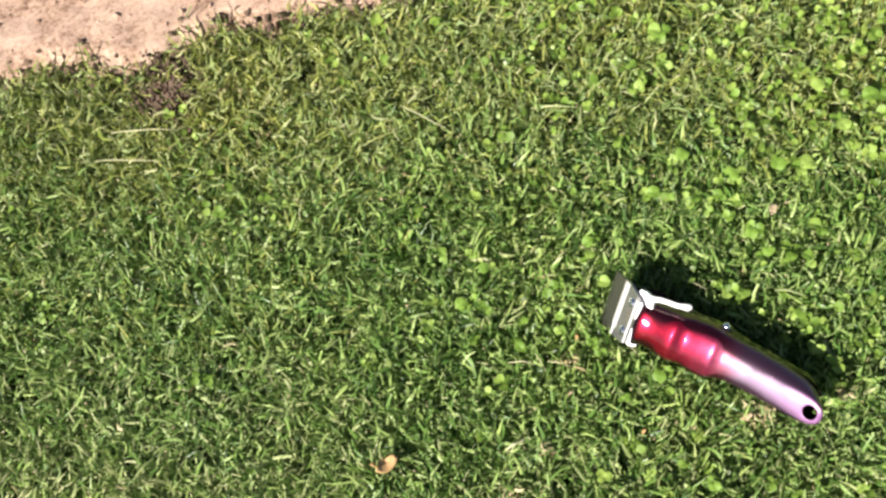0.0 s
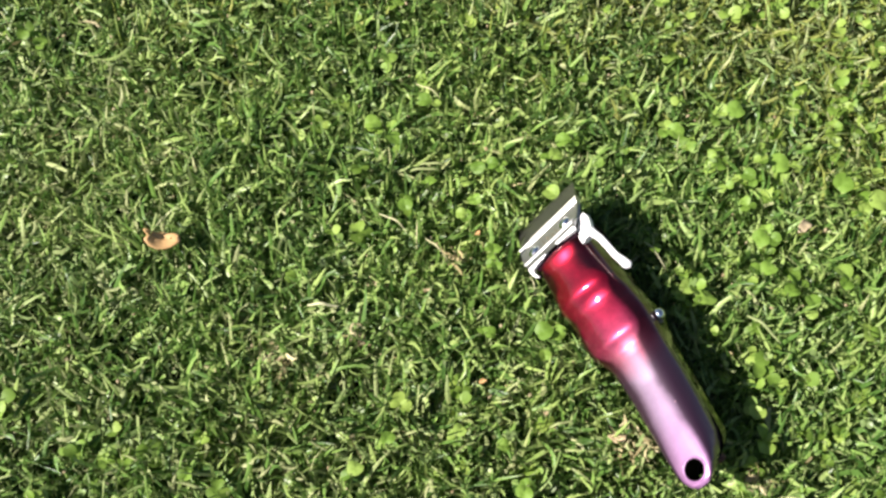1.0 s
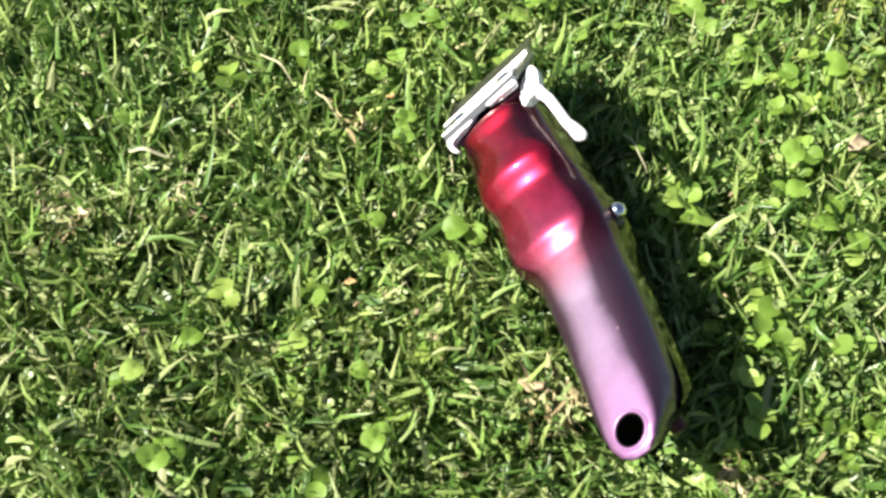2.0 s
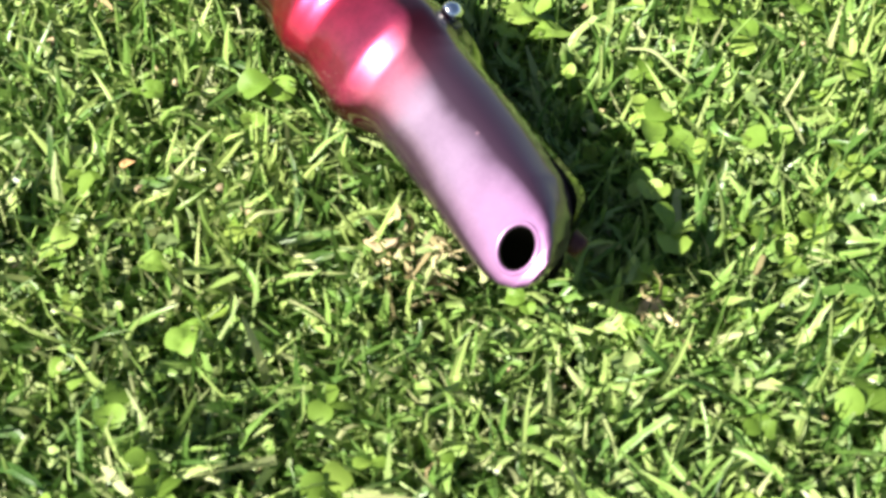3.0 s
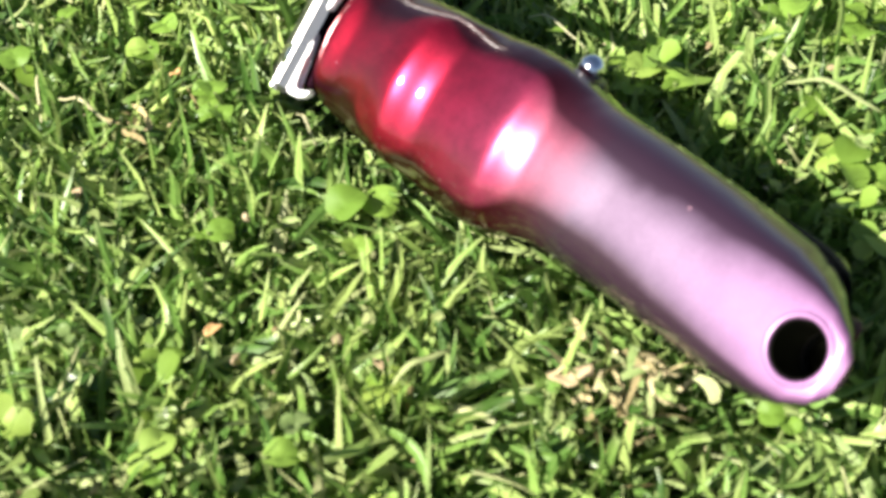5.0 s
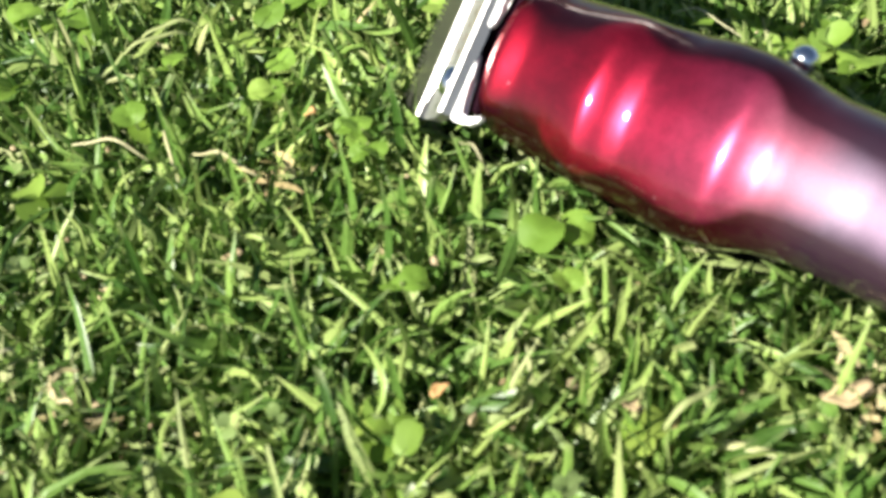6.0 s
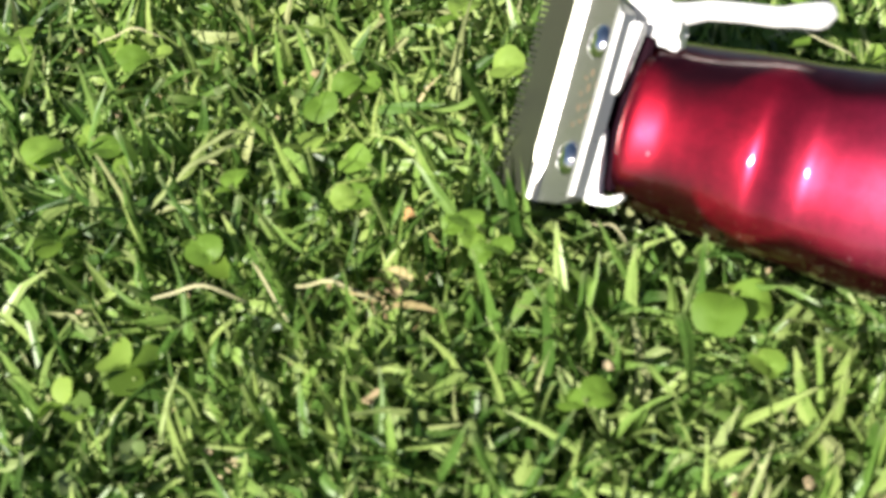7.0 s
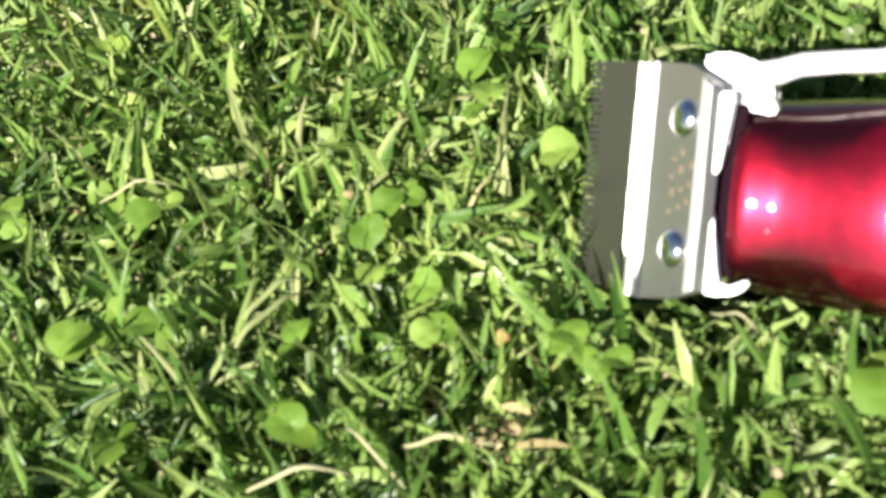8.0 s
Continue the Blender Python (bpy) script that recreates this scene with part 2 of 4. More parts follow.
l_.new(speck_.outputs[0], dusty_.inputs[0]); l_.new(blotch_.outputs[2], dusty_.inputs[6]); dusty_.inputs[7].default_value = (0.55, 0.30, 0.36, 1)
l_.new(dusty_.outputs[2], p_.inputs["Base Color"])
smear_ = noise_node(n_, l_, tc_.outputs["Object"], 160.0, 4.0)
sm_ = n_.new("ShaderNodeMapRange"); l_.new(smear_.outputs[0], sm_.inputs[0])
sm_.inputs[3].default_value, sm_.inputs[4].default_value = 0.02, 0.07
l_.new(sm_.outputs[0], p_.inputs["Coat Roughness"])
peel_ = noise_node(n_, l_, tc_.outputs["Object"], 330.0, 3.0)
wave_ = n_.new("ShaderNodeBump"); wave_.inputs["Strength"].default_value = 0.12; wave_.inputs["Distance"].default_value = 0.0006
l_.new(peel_.outputs[0], wave_.inputs["Height"]); l_.new(wave_.outputs[0], p_.inputs["Coat Normal"])


def worn(name, colour, rough, metal, stretch=(1, 1, 1), spread=0.15):
    """Metal or plastic with streaked gloss."""
    m, n, l, p = shader(name, colour, rough, metal)
    tc, mp = n.new("ShaderNodeTexCoord"), n.new("ShaderNodeMapping")
    mp.inputs["Scale"].default_value = stretch
    l.new(tc.outputs["Object"], mp.inputs[0])
    s = noise_node(n, l, mp.outputs[0], 500.0, 4.0)
    r = n.new("ShaderNodeMapRange"); l.new(s.outputs[0], r.inputs[0])
    r.inputs[3].default_value, r.inputs[4].default_value = max(0.02, rough - spread), rough + spread
    l.new(r.outputs[0], p.inputs["Roughness"])
    bump_node(n, l, s.outputs[0], p, 0.06, 0.0003)
    return m


MIRROR = worn("smoked_mirror_housing", (0.042, 0.043, 0.028), 0.10, 1.0, spread=0.05)
# one blade steel in three tones: reflected sun and dark grass are painted in
STEEL = worn("brushed_steel", (0.44, 0.435, 0.42), 0.30, 0.86, (0.15, 3, 1), 0.07)
SHADED_STEEL = worn("dark_reflecting_steel", (0.20, 0.20, 0.165), 0.34, 0.88, (0.2, 3, 1), 0.08)
LIT_STEEL = worn("sunlit_bevel_steel", (0.66, 0.655, 0.64), 0.40, 0.40, (3, 0.15, 1))
SATIN = worn("satin_alloy", (0.90, 0.89, 0.88), 0.42, 0.30)
CHROME = worn("chrome", (0.85, 0.85, 0.85), 0.07, 1.0, spread=0.04)
BLACK = worn("black_plastic", (0.012, 0.011, 0.011), 0.30, 0.0)
GLOSSBLACK = shader("deep_black_plastic", (0.003, 0.003, 0.002), 0.6, 0.0, spec=0.02)[0]
PLUM = shader("deep_plum_plastic", (0.012, 0.003, 0.007), 0.6, 0.0, spec=0.04)[0]
REDCAP = worn("dark_red_plastic", (0.055, 0.004, 0.003), 0.55, 0.0)
ETCH = worn("etched_print", (0.26, 0.19, 0.13), 0.35, 0.3, spread=0.04)


# ---- helpers ----
def link_mesh(name, verts, faces, mats, smooth=True, indices=None):
    me = bpy.data.meshes.new(name)
    me.from_pydata(verts, [], faces)
    for m in mats:
        me.materials.append(m)
    if indices is not None:
        me.polygons.foreach_set("material_index", indices)
    if smooth:
        me.polygons.foreach_set("use_smooth", [True] * len(me.polygons))
    me.update()
    return new(name, me)


def part(name, bm, material, parent, label="", smooth=True):
    me = bpy.data.meshes.new(name)
    bmesh.ops.recalc_face_normals(bm, faces=bm.faces[:])
    bm.to_mesh(me)
    bm.free()
    me.materials.append(material)
    if smooth:
        me.polygons.foreach_set("use_smooth", [True] * len(me.polygons))
        me.set_sharp_from_angle(angle=radians(40))
    ob = new(name, me)
    ob.parent = parent
    return tagged(ob, label)


def skin(bm, rings, close=True, cap=True):
    """Faces between rings of points of one length."""
    rows = [[bm.verts.new(p) for p in ring] for ring in rings]
    k = len(rows[0])
    for r, s in zip(rows, rows[1:]):
        for i in range(k if close else k - 1):
            bm.faces.new((r[i], r[(i + 1) % k], s[(i + 1) % k], s[i]))
    if cap:
        bm.faces.new(rows[0][::-1])
        bm.faces.new(rows[-1])
    return bm


def prism(outline, axis, lo, hi, bevel=0.0):
    """A flat outline in two axes, drawn out along the third from lo to hi, with rounded edges."""
    bm = bmesh.new()
    def at(p, h):
        q = list(p)
        q.insert(axis, h)
        return q
    skin(bm, [[at(p, lo) for p in outline], [at(p, hi) for p in outline]])
    if bevel:
        bmesh.ops.bevel(bm, geom=bm.edges[:], offset=bevel, segments=2, affect='EDGES', clamp_overlap=True)
    return bm


def turned(profile, origin, axis, steps=28):
    """A lathe form: (radius, height) pairs round an axis through origin."""
    axis = Vector(axis).normalized()
    q = Vector((0, 0, 1)).rotation_difference(axis)
    rings = [[Vector(origin) + q @ Vector((r * math.cos(2 * math.pi * i / steps), r * math.sin(2 * math.pi * i / steps), h)) for i in range(steps)] for r, h in profile]
    return skin(bmesh.new(), rings)


# ---- lawn plan ----
SOIL_Z = -0.020


def sand_depth(x, y):
    """How far a place lies inside the bare sandy patch; below 0 it is lawn."""
    edge = 0.548 + (x + 0.406) * 0.19
    edge += 0.016 * noise.noise((x * 16, y * 6, 3.1)) + 0.010 * noise.noise((x * 45, y * 45, 7.7))
    far = 1.12 + 0.14 * noise.noise((x * 3, y * 3, 1.3)) + 0.03 * noise.noise((x * 14, y * 14, 1.3))
    side = -0.095 + (y - 0.6) * 0.25 + 0.02 * noise.noise((x * 9, y * 9, 5.5))
    return min(y - edge, far - y, (side - x) * 0.9, (x + 1.15 + 0.14 * noise.noise((x * 3, y * 4, 8.3))))


def ground_height(x, y):
    return SOIL_Z + 0.0022 * noise.noise((x * 18, y * 18, 0)) + 0.0012 * noise.noise((x * 70, y * 70, 2))


def build_ground():
    steps = []
    v, d = 0.0, 0.012
    while v < 400:
        steps.append(v)
        v += d
        if v > 0.6:
            d *= 1.25
    axis = [-s for s in reversed(steps[1:])] + steps
    k = len(axis)
    verts, faces = [], []
    for b in axis:
        for a in axis:
            x, y = a + 0.05, b + 0.35
            near = math.hypot(a, b) < 3
            verts.append((x, y, ground_height(x, y) if near else SOIL_Z))
    for j in range(k - 1):
        for i in range(k - 1):
            faces.append((j * k + i, j * k + i + 1, (j + 1) * k + i + 1, (j + 1) * k + i))
    far = [int(not (-0.53 < verts[f[0]][0] < 0.48 and 0.0 < verts[f[0]][1] < 0.74)) for f in faces]
    ob = link_mesh("ground", verts, faces, [SOIL, FAR_LAWN], indices=far)
    return tagged(ob, "dark moist soil of a wide lawn under the grass", "ground", kind="structure")


def build_sand():
    k, verts, faces = 150, [], []
    for j in range(k):
        for i in range(k):
            x, y = -1.35 + 1.35 * i / (k - 1), 0.50 + 0.75 * (j / (k - 1)) ** 1.5
            d = sand_depth(x, y)
            lift = max(-1.0, min(1.0, d / 0.022))
            z = SOIL_Z - 0.004 + 0.017 * max(-0.3, lift) + 0.003 * noise.noise((x * 40, y * 40, 4)) + 0.0015 * noise.noise((x * 130, y * 130, 4))
            verts.append((x, y, z))
    for j in range(k - 1):
        for i in range(k - 1):
            faces.append((j * k + i, j * k + i + 1, (j + 1) * k + i + 1, (j + 1) * k + i))
    ob = link_mesh("sand_patch", verts, faces, [SAND])
    return tagged(ob, "bare patch of pale sandy earth beside the lawn", "ground", kind="structure")


build_ground()
build_sand()

# ---- the clipper ----
AXIS_TAIL = Vector((0.83356, -0.54550, 0.08720))
AXIS_SIDE = Vector((0.33037, 0.61875, 0.71274))
AXIS_UP = Vector((-0.44276, -0.56531, 0.69598))
HEAD = Vector((0.0745, 0.3238, 0.0150))
FRAME = Matrix((AXIS_TAIL, AXIS_SIDE, AXIS_UP)).transposed().to_4x4()
FRAME.translation = HEAD
MM = 0.001
BLADE_C, BLADE_S = math.cos(radians(36)), math.sin(radians(36))

# stations along the clipper, in mm: place, half width, middle, top, seam, belly
U_ = [17.7, 18.1, 19.2, 20.5, 22.5, 25, 27, 30, 33, 36, 39.5, 42.4, 44.5, 47, 50, 53, 56, 60, 65, 68, 70, 73, 76, 80, 86, 95, 110, 128, 136, 141, 145, 147.2, 148.2]
W_ = [15.1, 15.3, 15.5, 15.7, 15.9, 16.1, 16.3, 16.6, 16.8, 17.0, 17.1, 17.1, 17.1, 17.3, 17.7, 18.0, 18.3, 18.5, 18.3, 17.8, 17.1, 16.2, 15.4, 14.8, 14.6, 14.5, 14.1, 13.2, 11.9, 10.0, 7.2, 4.2, 1.0]
C_ = [-0.8, -0.8, -0.8, -0.8, -0.8, -0.8, -0.8, -0.8, -0.7, -0.7, -0.6, -0.6, -0.6, -0.5, -0.4, -0.4, -0.2, 0, 0.2, 0.4, 0.6, 0.9, 1.1, 1.3, 1.4, 1.4, 1.1, 0.6, 0.3, 0.1, 0, 0, 0]
T_ = [6.7, 7.1, 7.35, 7.25, 6.9, 6.45, 6.40, 6.48, 6.72, 7.02, 7.25, 7.25, 6.3, 4.75, 3.6, 3.40, 3.42, 3.5, 3.55, 3.55, 3.35, 1.9, 0.8, 0.35, 0.1, -0.2, -0.1, 0.1, 0.2, 0.2, -0.2, -0.9, -2.0]
CROWN_ = [3.0, 3.1, 3.2, 3.4, 3.7, 3.8, 3.8, 3.8, 3.8, 3.8, 3.8, 3.8, 3.8, 3.8, 3.8, 3.8, 3.8, 3.8, 3.6, 3.4, 3.3, 3.2, 3.0, 2.8, 2.6, 2.4, 2.0, 1.4, 0.9, 0.5, 0.2, 0, 0]


def station(u):
    smooth = [np.mean([np.interp(u + s, U_, q) for s in (-0.8, -0.4, 0, 0.4, 0.8)]) if 17 < u < 140 else np.interp(u, U_, q) for q in (W_, C_, T_)]
    seam = np.interp(u, [15, 40, 110, 148], [-11, -12.5, -13, -11.5])
    return (*smooth, seam)


def power(c, e):
    return math.copysign(abs(c) ** e, c)


def rounded(line, times=3):
    """An open line of points with its corners cut round."""
    for _ in range(times):
        cut = [line[0]]
        for (a, b), (c, d) in zip(line, line[1:]):
            cut += [(a * 0.75 + c * 0.25, b * 0.75 + d * 0.25), (a * 0.25 + c * 0.75, b * 0.25 + d * 0.75)]
        line = cut + [line[-1]]
    return line


def shell_ring(u):
    """Section of the upper shell: steep walls, sloping flanks, a clear shoulder and a slightly crowned top."""
    w, c, t, s = station(u)
    crown = 0.5 * np.interp(u, U_, CROWN_)
    k = min(1.0, w / 13.0)
    edge = w * np.interp(u, [18, 60, 75, 110, 135, 148], [0.70, 0.68, 0.66, 0.66, 0.74, 0.8])
    drop = crown + 0.5 * k
    half = [(w, s), (w, s * 0.55 + (t - 8.5 * k) * 0.45), (w - 0.3 * k, t - 8.5 * k), (edge + 0.52 * (w - edge), t - drop - 2.6 * k), (edge, t - drop), (edge * 0.5, t - crown * 0.30), (0, t)]
    whole = rounded(half + [(-y, z) for y, z in half[-2::-1]])
    ring = []
    for y, z in whole:
        tuck = 0.55 * max(0.0, min(1.0, (u - 126) / 18)) * max(0.0, 0.2 - z)
        ring.append(((u - tuck) * MM, (c + y) * MM, z * MM))
    return ring


def build_clipper():
    root = new("hair_clipper")
    root.matrix_world = FRAME
    tagged(root, "glossy red and lilac cordless hair clipper lying tilted on grass", "hair clipper")
    us = sorted(set(list(np.arange(17.7, 140, 0.7)) + list(np.arange(140, 148.3, 0.45))))
    # upper shell, with the hanging hole cut through its tail
    bm = skin(bmesh.new(), [shell_ring(u) for u in us])
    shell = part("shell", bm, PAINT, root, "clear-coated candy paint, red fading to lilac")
    hole_u, hole_r = 139.0, 4.6
    cut = bpy.data.meshes.new("cutter")
    cb = turned([(hole_r + 1.4, 6), (hole_r + 0.9, 1.2), (hole_r + 0.25, -0.6), (hole_r, -2.0), (hole_r, -30)], (0, 0, 0), (0, 0, 1), 40)
    bmesh.ops.scale(cb, vec=(MM, MM, MM), verts=cb.verts)
    bmesh.ops.translate(cb, vec=(hole_u * MM, 0.2 * MM, 0.6 * MM), verts=cb.verts)
    bmesh.ops.recalc_face_normals(cb, faces=cb.faces[:])
    cb.to_mesh(cut)
    cb.free()
    cutter = new("cutter", cut)
    cutter.parent = root
    mod = shell.modifiers.new("hole", 'BOOLEAN')
    mod.object, mod.operation, mod.solver = cutter, 'DIFFERENCE', 'EXACT'
    bpy.context.view_layer.update()
    whole = bpy.data.meshes.new_from_object(shell.evaluated_get(bpy.context.evaluated_depsgraph_get()))
    shell.modifiers.clear()
    shell.data = whole
    whole.polygons.foreach_set("use_smooth", [True] * len(whole.polygons))
    whole.set_sharp_from_angle(angle=radians(38))
    bpy.data.objects.remove(cutter)
    lining = [[((hole_u + q * math.cos(a)) * MM, (0.2 + q * math.sin(a)) * MM, (0.6 + h) * MM) for q, h in ((4.58, -0.9), (4.55, -11.0), (4.25, -11.0), (4.3, -0.9))] for a in np.linspace(0, 2 * math.pi, 37)]
    bm = skin(bmesh.new(), lining, cap=False)
    bmesh.ops.remove_doubles(bm, verts=bm.verts[:], dist=1e-7)
    part("hole_lining", bm, GLOSSBLACK, root, "black lining of the open hanging hole")
    rim = bmesh.new()
    skin(rim, [[((hole_u + (5.25 + 0.55 * math.cos(b)) * math.cos(a)) * MM, (0.2 + (5.25 + 0.55 * math.cos(b)) * math.sin(a)) * MM, (-0.15 + 0.42 * math.sin(b)) * MM)
                for b in np.linspace(0, 2 * math.pi, 12, endpoint=False)] for a in np.linspace(0, 2 * math.pi, 41)], cap=False)
    bmesh.ops.remove_doubles(rim, verts=rim.verts[:], dist=1e-7)
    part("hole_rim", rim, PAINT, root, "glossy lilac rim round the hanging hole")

    # lower housing
    rings = []
    for u in np.arange(16.5, 143.6, 1.5):
        w, c, t, s = station(min(u, 144))
        w = w - 0.9
        inner = w
        belly = np.interp(u, [16, 24, 45, 80, 110, 130, 143], [-27, -32, -36, -36, -32, -28, -22])
        end = min(1.0, (144.6 - u) / 14) ** 0.45 if u > 130.6 else 1.0
        w = max(w, np.interp(u, [95, 128], [13.4, 14.2])) if 95 < u < 128 else w
        w = np.interp(u, [128, 133, 137, 139.5, 141.5, 143.5], [14.2, 14.0, 13.0, 11.0, 8.2, 4.0]) if u >= 128 else w
        ring = []
        for i in range(41):
            a = math.pi * i / 40
            z = s - 0.2 + (belly - s) * end * power(math.sin(a), 0.72)
            tuck = 0.35 * max(0.0, min(1.0, (u - 122) / 18)) * (t - z)
            ring.append(((u - tuck) * MM, (c + (w if a < math.pi / 2 else inner) * power(math.cos(a), 0.72)) * MM, z * MM))
        rings.append(ring)
    part("lower_housing", skin(bmesh.new(), rings), MIRROR, root, "mirror-like smoked housing reflecting the grass")
    # thin dark joint line between the halves
    joint = []
    for u in np.arange(18, 126, 1.5):
        w, c, t, s = station(u)
        joint.append([(u * MM, (c + q * (w - 0.45)) * MM, (s + h) * MM) for q, h in ((1, -0.6), (1, 0.2), (-1, 0.2), (-1, -0.6))])
    part("joint", skin(bmesh.new(), joint), BLACK, root)
    part("charge_cap", turned([(q * MM, h * MM) for q, h in ((2.6, -7.0), (2.6, 0.6), (2.1, 1.3), (0.4, 1.6))], (135.2 * MM, 4.4 * MM, -20.5 * MM), (1, 0, -0.6), 20), REDCAP, root, "dark red cap on the tail")
    # side button on its collar
    button = part("side_button", turned([(q * MM, h * MM) for q, h in ((1.8, 0), (1.9, 2.6), (2.4, 3.2), (2.75, 4.5), (2.4, 5.8), (1.35, 6.7), (0.2, 7.0))], (67.6 * MM, 15.4 * MM, -13.8 * MM), (0, 1, 0.30)), CHROME, root, "round chrome button")
    part("button_collar", turned([(q * MM, h * MM) for q, h in ((4.6, -1.5), (4.5, 1.4), (3.7, 2.6), (1.9, 2.9))], (67.6 * MM, 15.4 * MM, -13.8 * MM), (0, 1, 0.30)), BLACK, button)
    # blade set: the plate slopes down to its teeth
    def on_blade(p, q):
        """Along and above the sloping plate, to along and above the clipper."""
        return (-2.0 + p * BLADE_C - q * BLADE_S) * MM, (-1.8 + p * BLADE_S + q * BLADE_C) * MM

    def plate(profile, low, high, bevel):
        """A profile along the plate, drawn across between two side lines given as (along, across) pairs."""
        bm = bmesh.new()
        rings = []
        for line in (low, high):
            ring = []
            for p, q in profile:
                u, w = on_blade(p, q)
                ring.append((u, np.interp(p, [a for a, b in line], [b for a, b in line]) * MM, w))
            rings.append(ring)
        skin(bm, rings)
        if bevel:
            bmesh.ops.bevel(bm, geom=bm.edges[:], offset=bevel * MM, segments=2, affect='EDGES', clamp_overlap=True)
        return bm

    low, high = [(-3, -20.2), (2, -20.0), (13, -18.2), (18, -16.6), (20.8, -15.2)], [(-3, 20.0), (12.5, 19.6), (17.5, 17.9), (20.8, 15.4)]
    low_in, high_in = [(a, b + 0.3) for a, b in low], [(a, b - 0.3) for a, b in high]
    blade = part("fixed_blade", plate([(-2.6, -1.3), (-1.4, -0.55), (2.6, -0.5), (3.0, -1.05), (7, -1.05), (12.5, -1.05), (16.6, -1.0), (17.0, -0.55), (19.5, -0.6), (19.5, -3.0), (12.5, -3.2), (-2.6, -3.4)], low, high, 0.1), STEEL, root, "grey brushed steel blade plate")
    part("bevel", plate([(-0.6, -0.5), (-0.2, -0.06), (0.5, 0.10), (1.2, 0.02), (1.5, -0.45)], low_in, high_in, 0.06), LIT_STEEL, blade, "ground bevel, its sunlit white put into the colour")
    part("rear_strip", plate([(17.1, -0.5), (17.4, -0.05), (18.3, 0.06), (19.1, -0.02), (19.4, -0.5)], low_in, high_in, 0.06), LIT_STEEL, blade, "strip along the blade, its sunlit white put into the colour")
    half = 20.0
    part("tooth_bed", prism([(q * MM, h * MM) for q, h in ((-12.0, -8.6), (-3.2, -3.0), (-2.4, -3.2), (-2.4, -5.4), (-12.0, -9.6))], 1, -(half - 0.3) * MM, (half - 0.3) * MM, 0.05 * MM), SHADED_STEEL, blade, "steel tooth bed with dark grass reflection in its colour")
    for i in range(34):
        v = -half + 0.9 + i * (2 * half - 1.8) / 33
        bm = bmesh.new()
        skin(bm, [[(u * MM, (v + s * q) * MM, h * MM) for s, h in ((-1, a), (1, a), (1, b), (-1, b))] for u, q, a, b in ((-11.7, 0.46, -8.45, -9.5), (-14.0, 0.42, -9.75, -10.4), (-14.9, 0.22, -10.2, -10.55))])
        part("tooth", bm, SHADED_STEEL, blade, smooth=False)
    for v in (10.9, -10.1):
        u, w = on_blade(12.3, -1.15)
        part("screw", turned([(q * MM, h * MM) for q, h in ((3.3, -0.3), (3.3, 0.35), (2.9, 1.05), (2.2, 1.55), (1.5, 1.8), (1.45, 1.55), (0.15, 1.5))], (u, v * MM, w), (-BLADE_S, 0, BLADE_C)), CHROME, blade, "domed chrome screw")
    random.seed(4)
    for i in range(11):
        p0, v0 = 9.0 + 2.5 * (i % 3) + random.uniform(0, 0.8), -4.6 + 0.95 * i
        bar = [on_blade(p, q) for p, q in ((p0, -1.07), (p0 + 1.0, -1.07), (p0 + 1.0, -0.99), (p0, -0.99))]
        part("etching", prism(bar, 1, v0 * MM, (v0 + random.uniform(0.6, 1.5)) * MM), ETCH, blade)

    # head block and white bracket with its two feet
    part("head_block", prism([(q * MM, h * MM) for q, h in ((-2.0, -6.0), (12.6, 4.6), (18.4, 4.6), (18.4, -26.0), (9.0, -25.0), (1.0, -14.0))], 1, -13.6 * MM, 13.8 * MM, 0.4 * MM), PLUM, root, "near-black plum head under the blade")
    tab_t = [(13.9, 15.5), (13.9, 4.2), (14.3, 2.8), (15.1, 2.4), (15.9, 3.4), (16.4, 7.0), (16.8, 14.5), (17.2, 15.5)]
    tab_b = [(13.8, -15.0), (13.6, -3.6), (14.1, -2.6), (14.9, -2.7), (15.6, -4.2), (16.2, -8.0), (16.6, -12.4), (17.2, -14.5), (19.4, -14.8), (21.5, -13.1), (22.3, -13.2), (22.0, -14.3), (20.0, -15.8), (17.0, -16.4), (15.0, -16.2)]
    part("bracket_tab", prism([(q * MM, v * MM) for q, v in tab_t], 2, 6.0 * MM, 8.0 * MM, 0.35 * MM), SATIN, root, "white alloy tab")
    part("bracket_tab", prism([(q * MM, v * MM) for q, v in tab_b], 2, 5.6 * MM, 7.6 * MM, 0.35 * MM), SATIN, root, "white alloy tab with curled foot")
    # taper lever: block, foot, curved arm with rounded tip
    lever = part("taper_lever", prism([(q * MM, v * MM) for q, v in ((9.9, 20.4), (12.6, 15.8), (15.8, 13.5), (19.0, 13.2), (21.8, 12.2), (22.7, 12.7), (22.2, 14.2), (21.3, 15.8), (21.6, 18.4), (18.8, 20.4), (14.8, 21.7), (11.0, 21.5))], 2, -0.6 * MM, 3.2 * MM, 0.6 * MM), SATIN, root, "white alloy taper lever")
    rings = []
    for i in range(31):
        s = i / 30
        u = 16.5 + 29.0 * s
        v = np.interp(u, [16, 21, 25, 31, 36.5, 40, 45.5], [17.6, 18.9, 20.5, 21.3, 21.8, 22.9, 24.0])
        h = 1.2 - 3.9 * s + 0.6 * math.sin(s * math.pi)
        q = np.interp(u, [16, 21, 25, 31, 36.5, 40, 43, 45.5], [2.6, 2.2, 1.85, 1.75, 1.8, 2.1, 2.45, 2.2]) * (1 if s < 0.92 else math.sqrt(max(0.02, 1 - ((s - 0.92) / 0.08) ** 2)))
        rings.append([(u * MM, (v + q * math.cos(2 * math.pi * k / 14)) * MM, (h + 0.75 * q * math.sin(2 * math.pi * k / 14)) * MM) for k in range(14)])
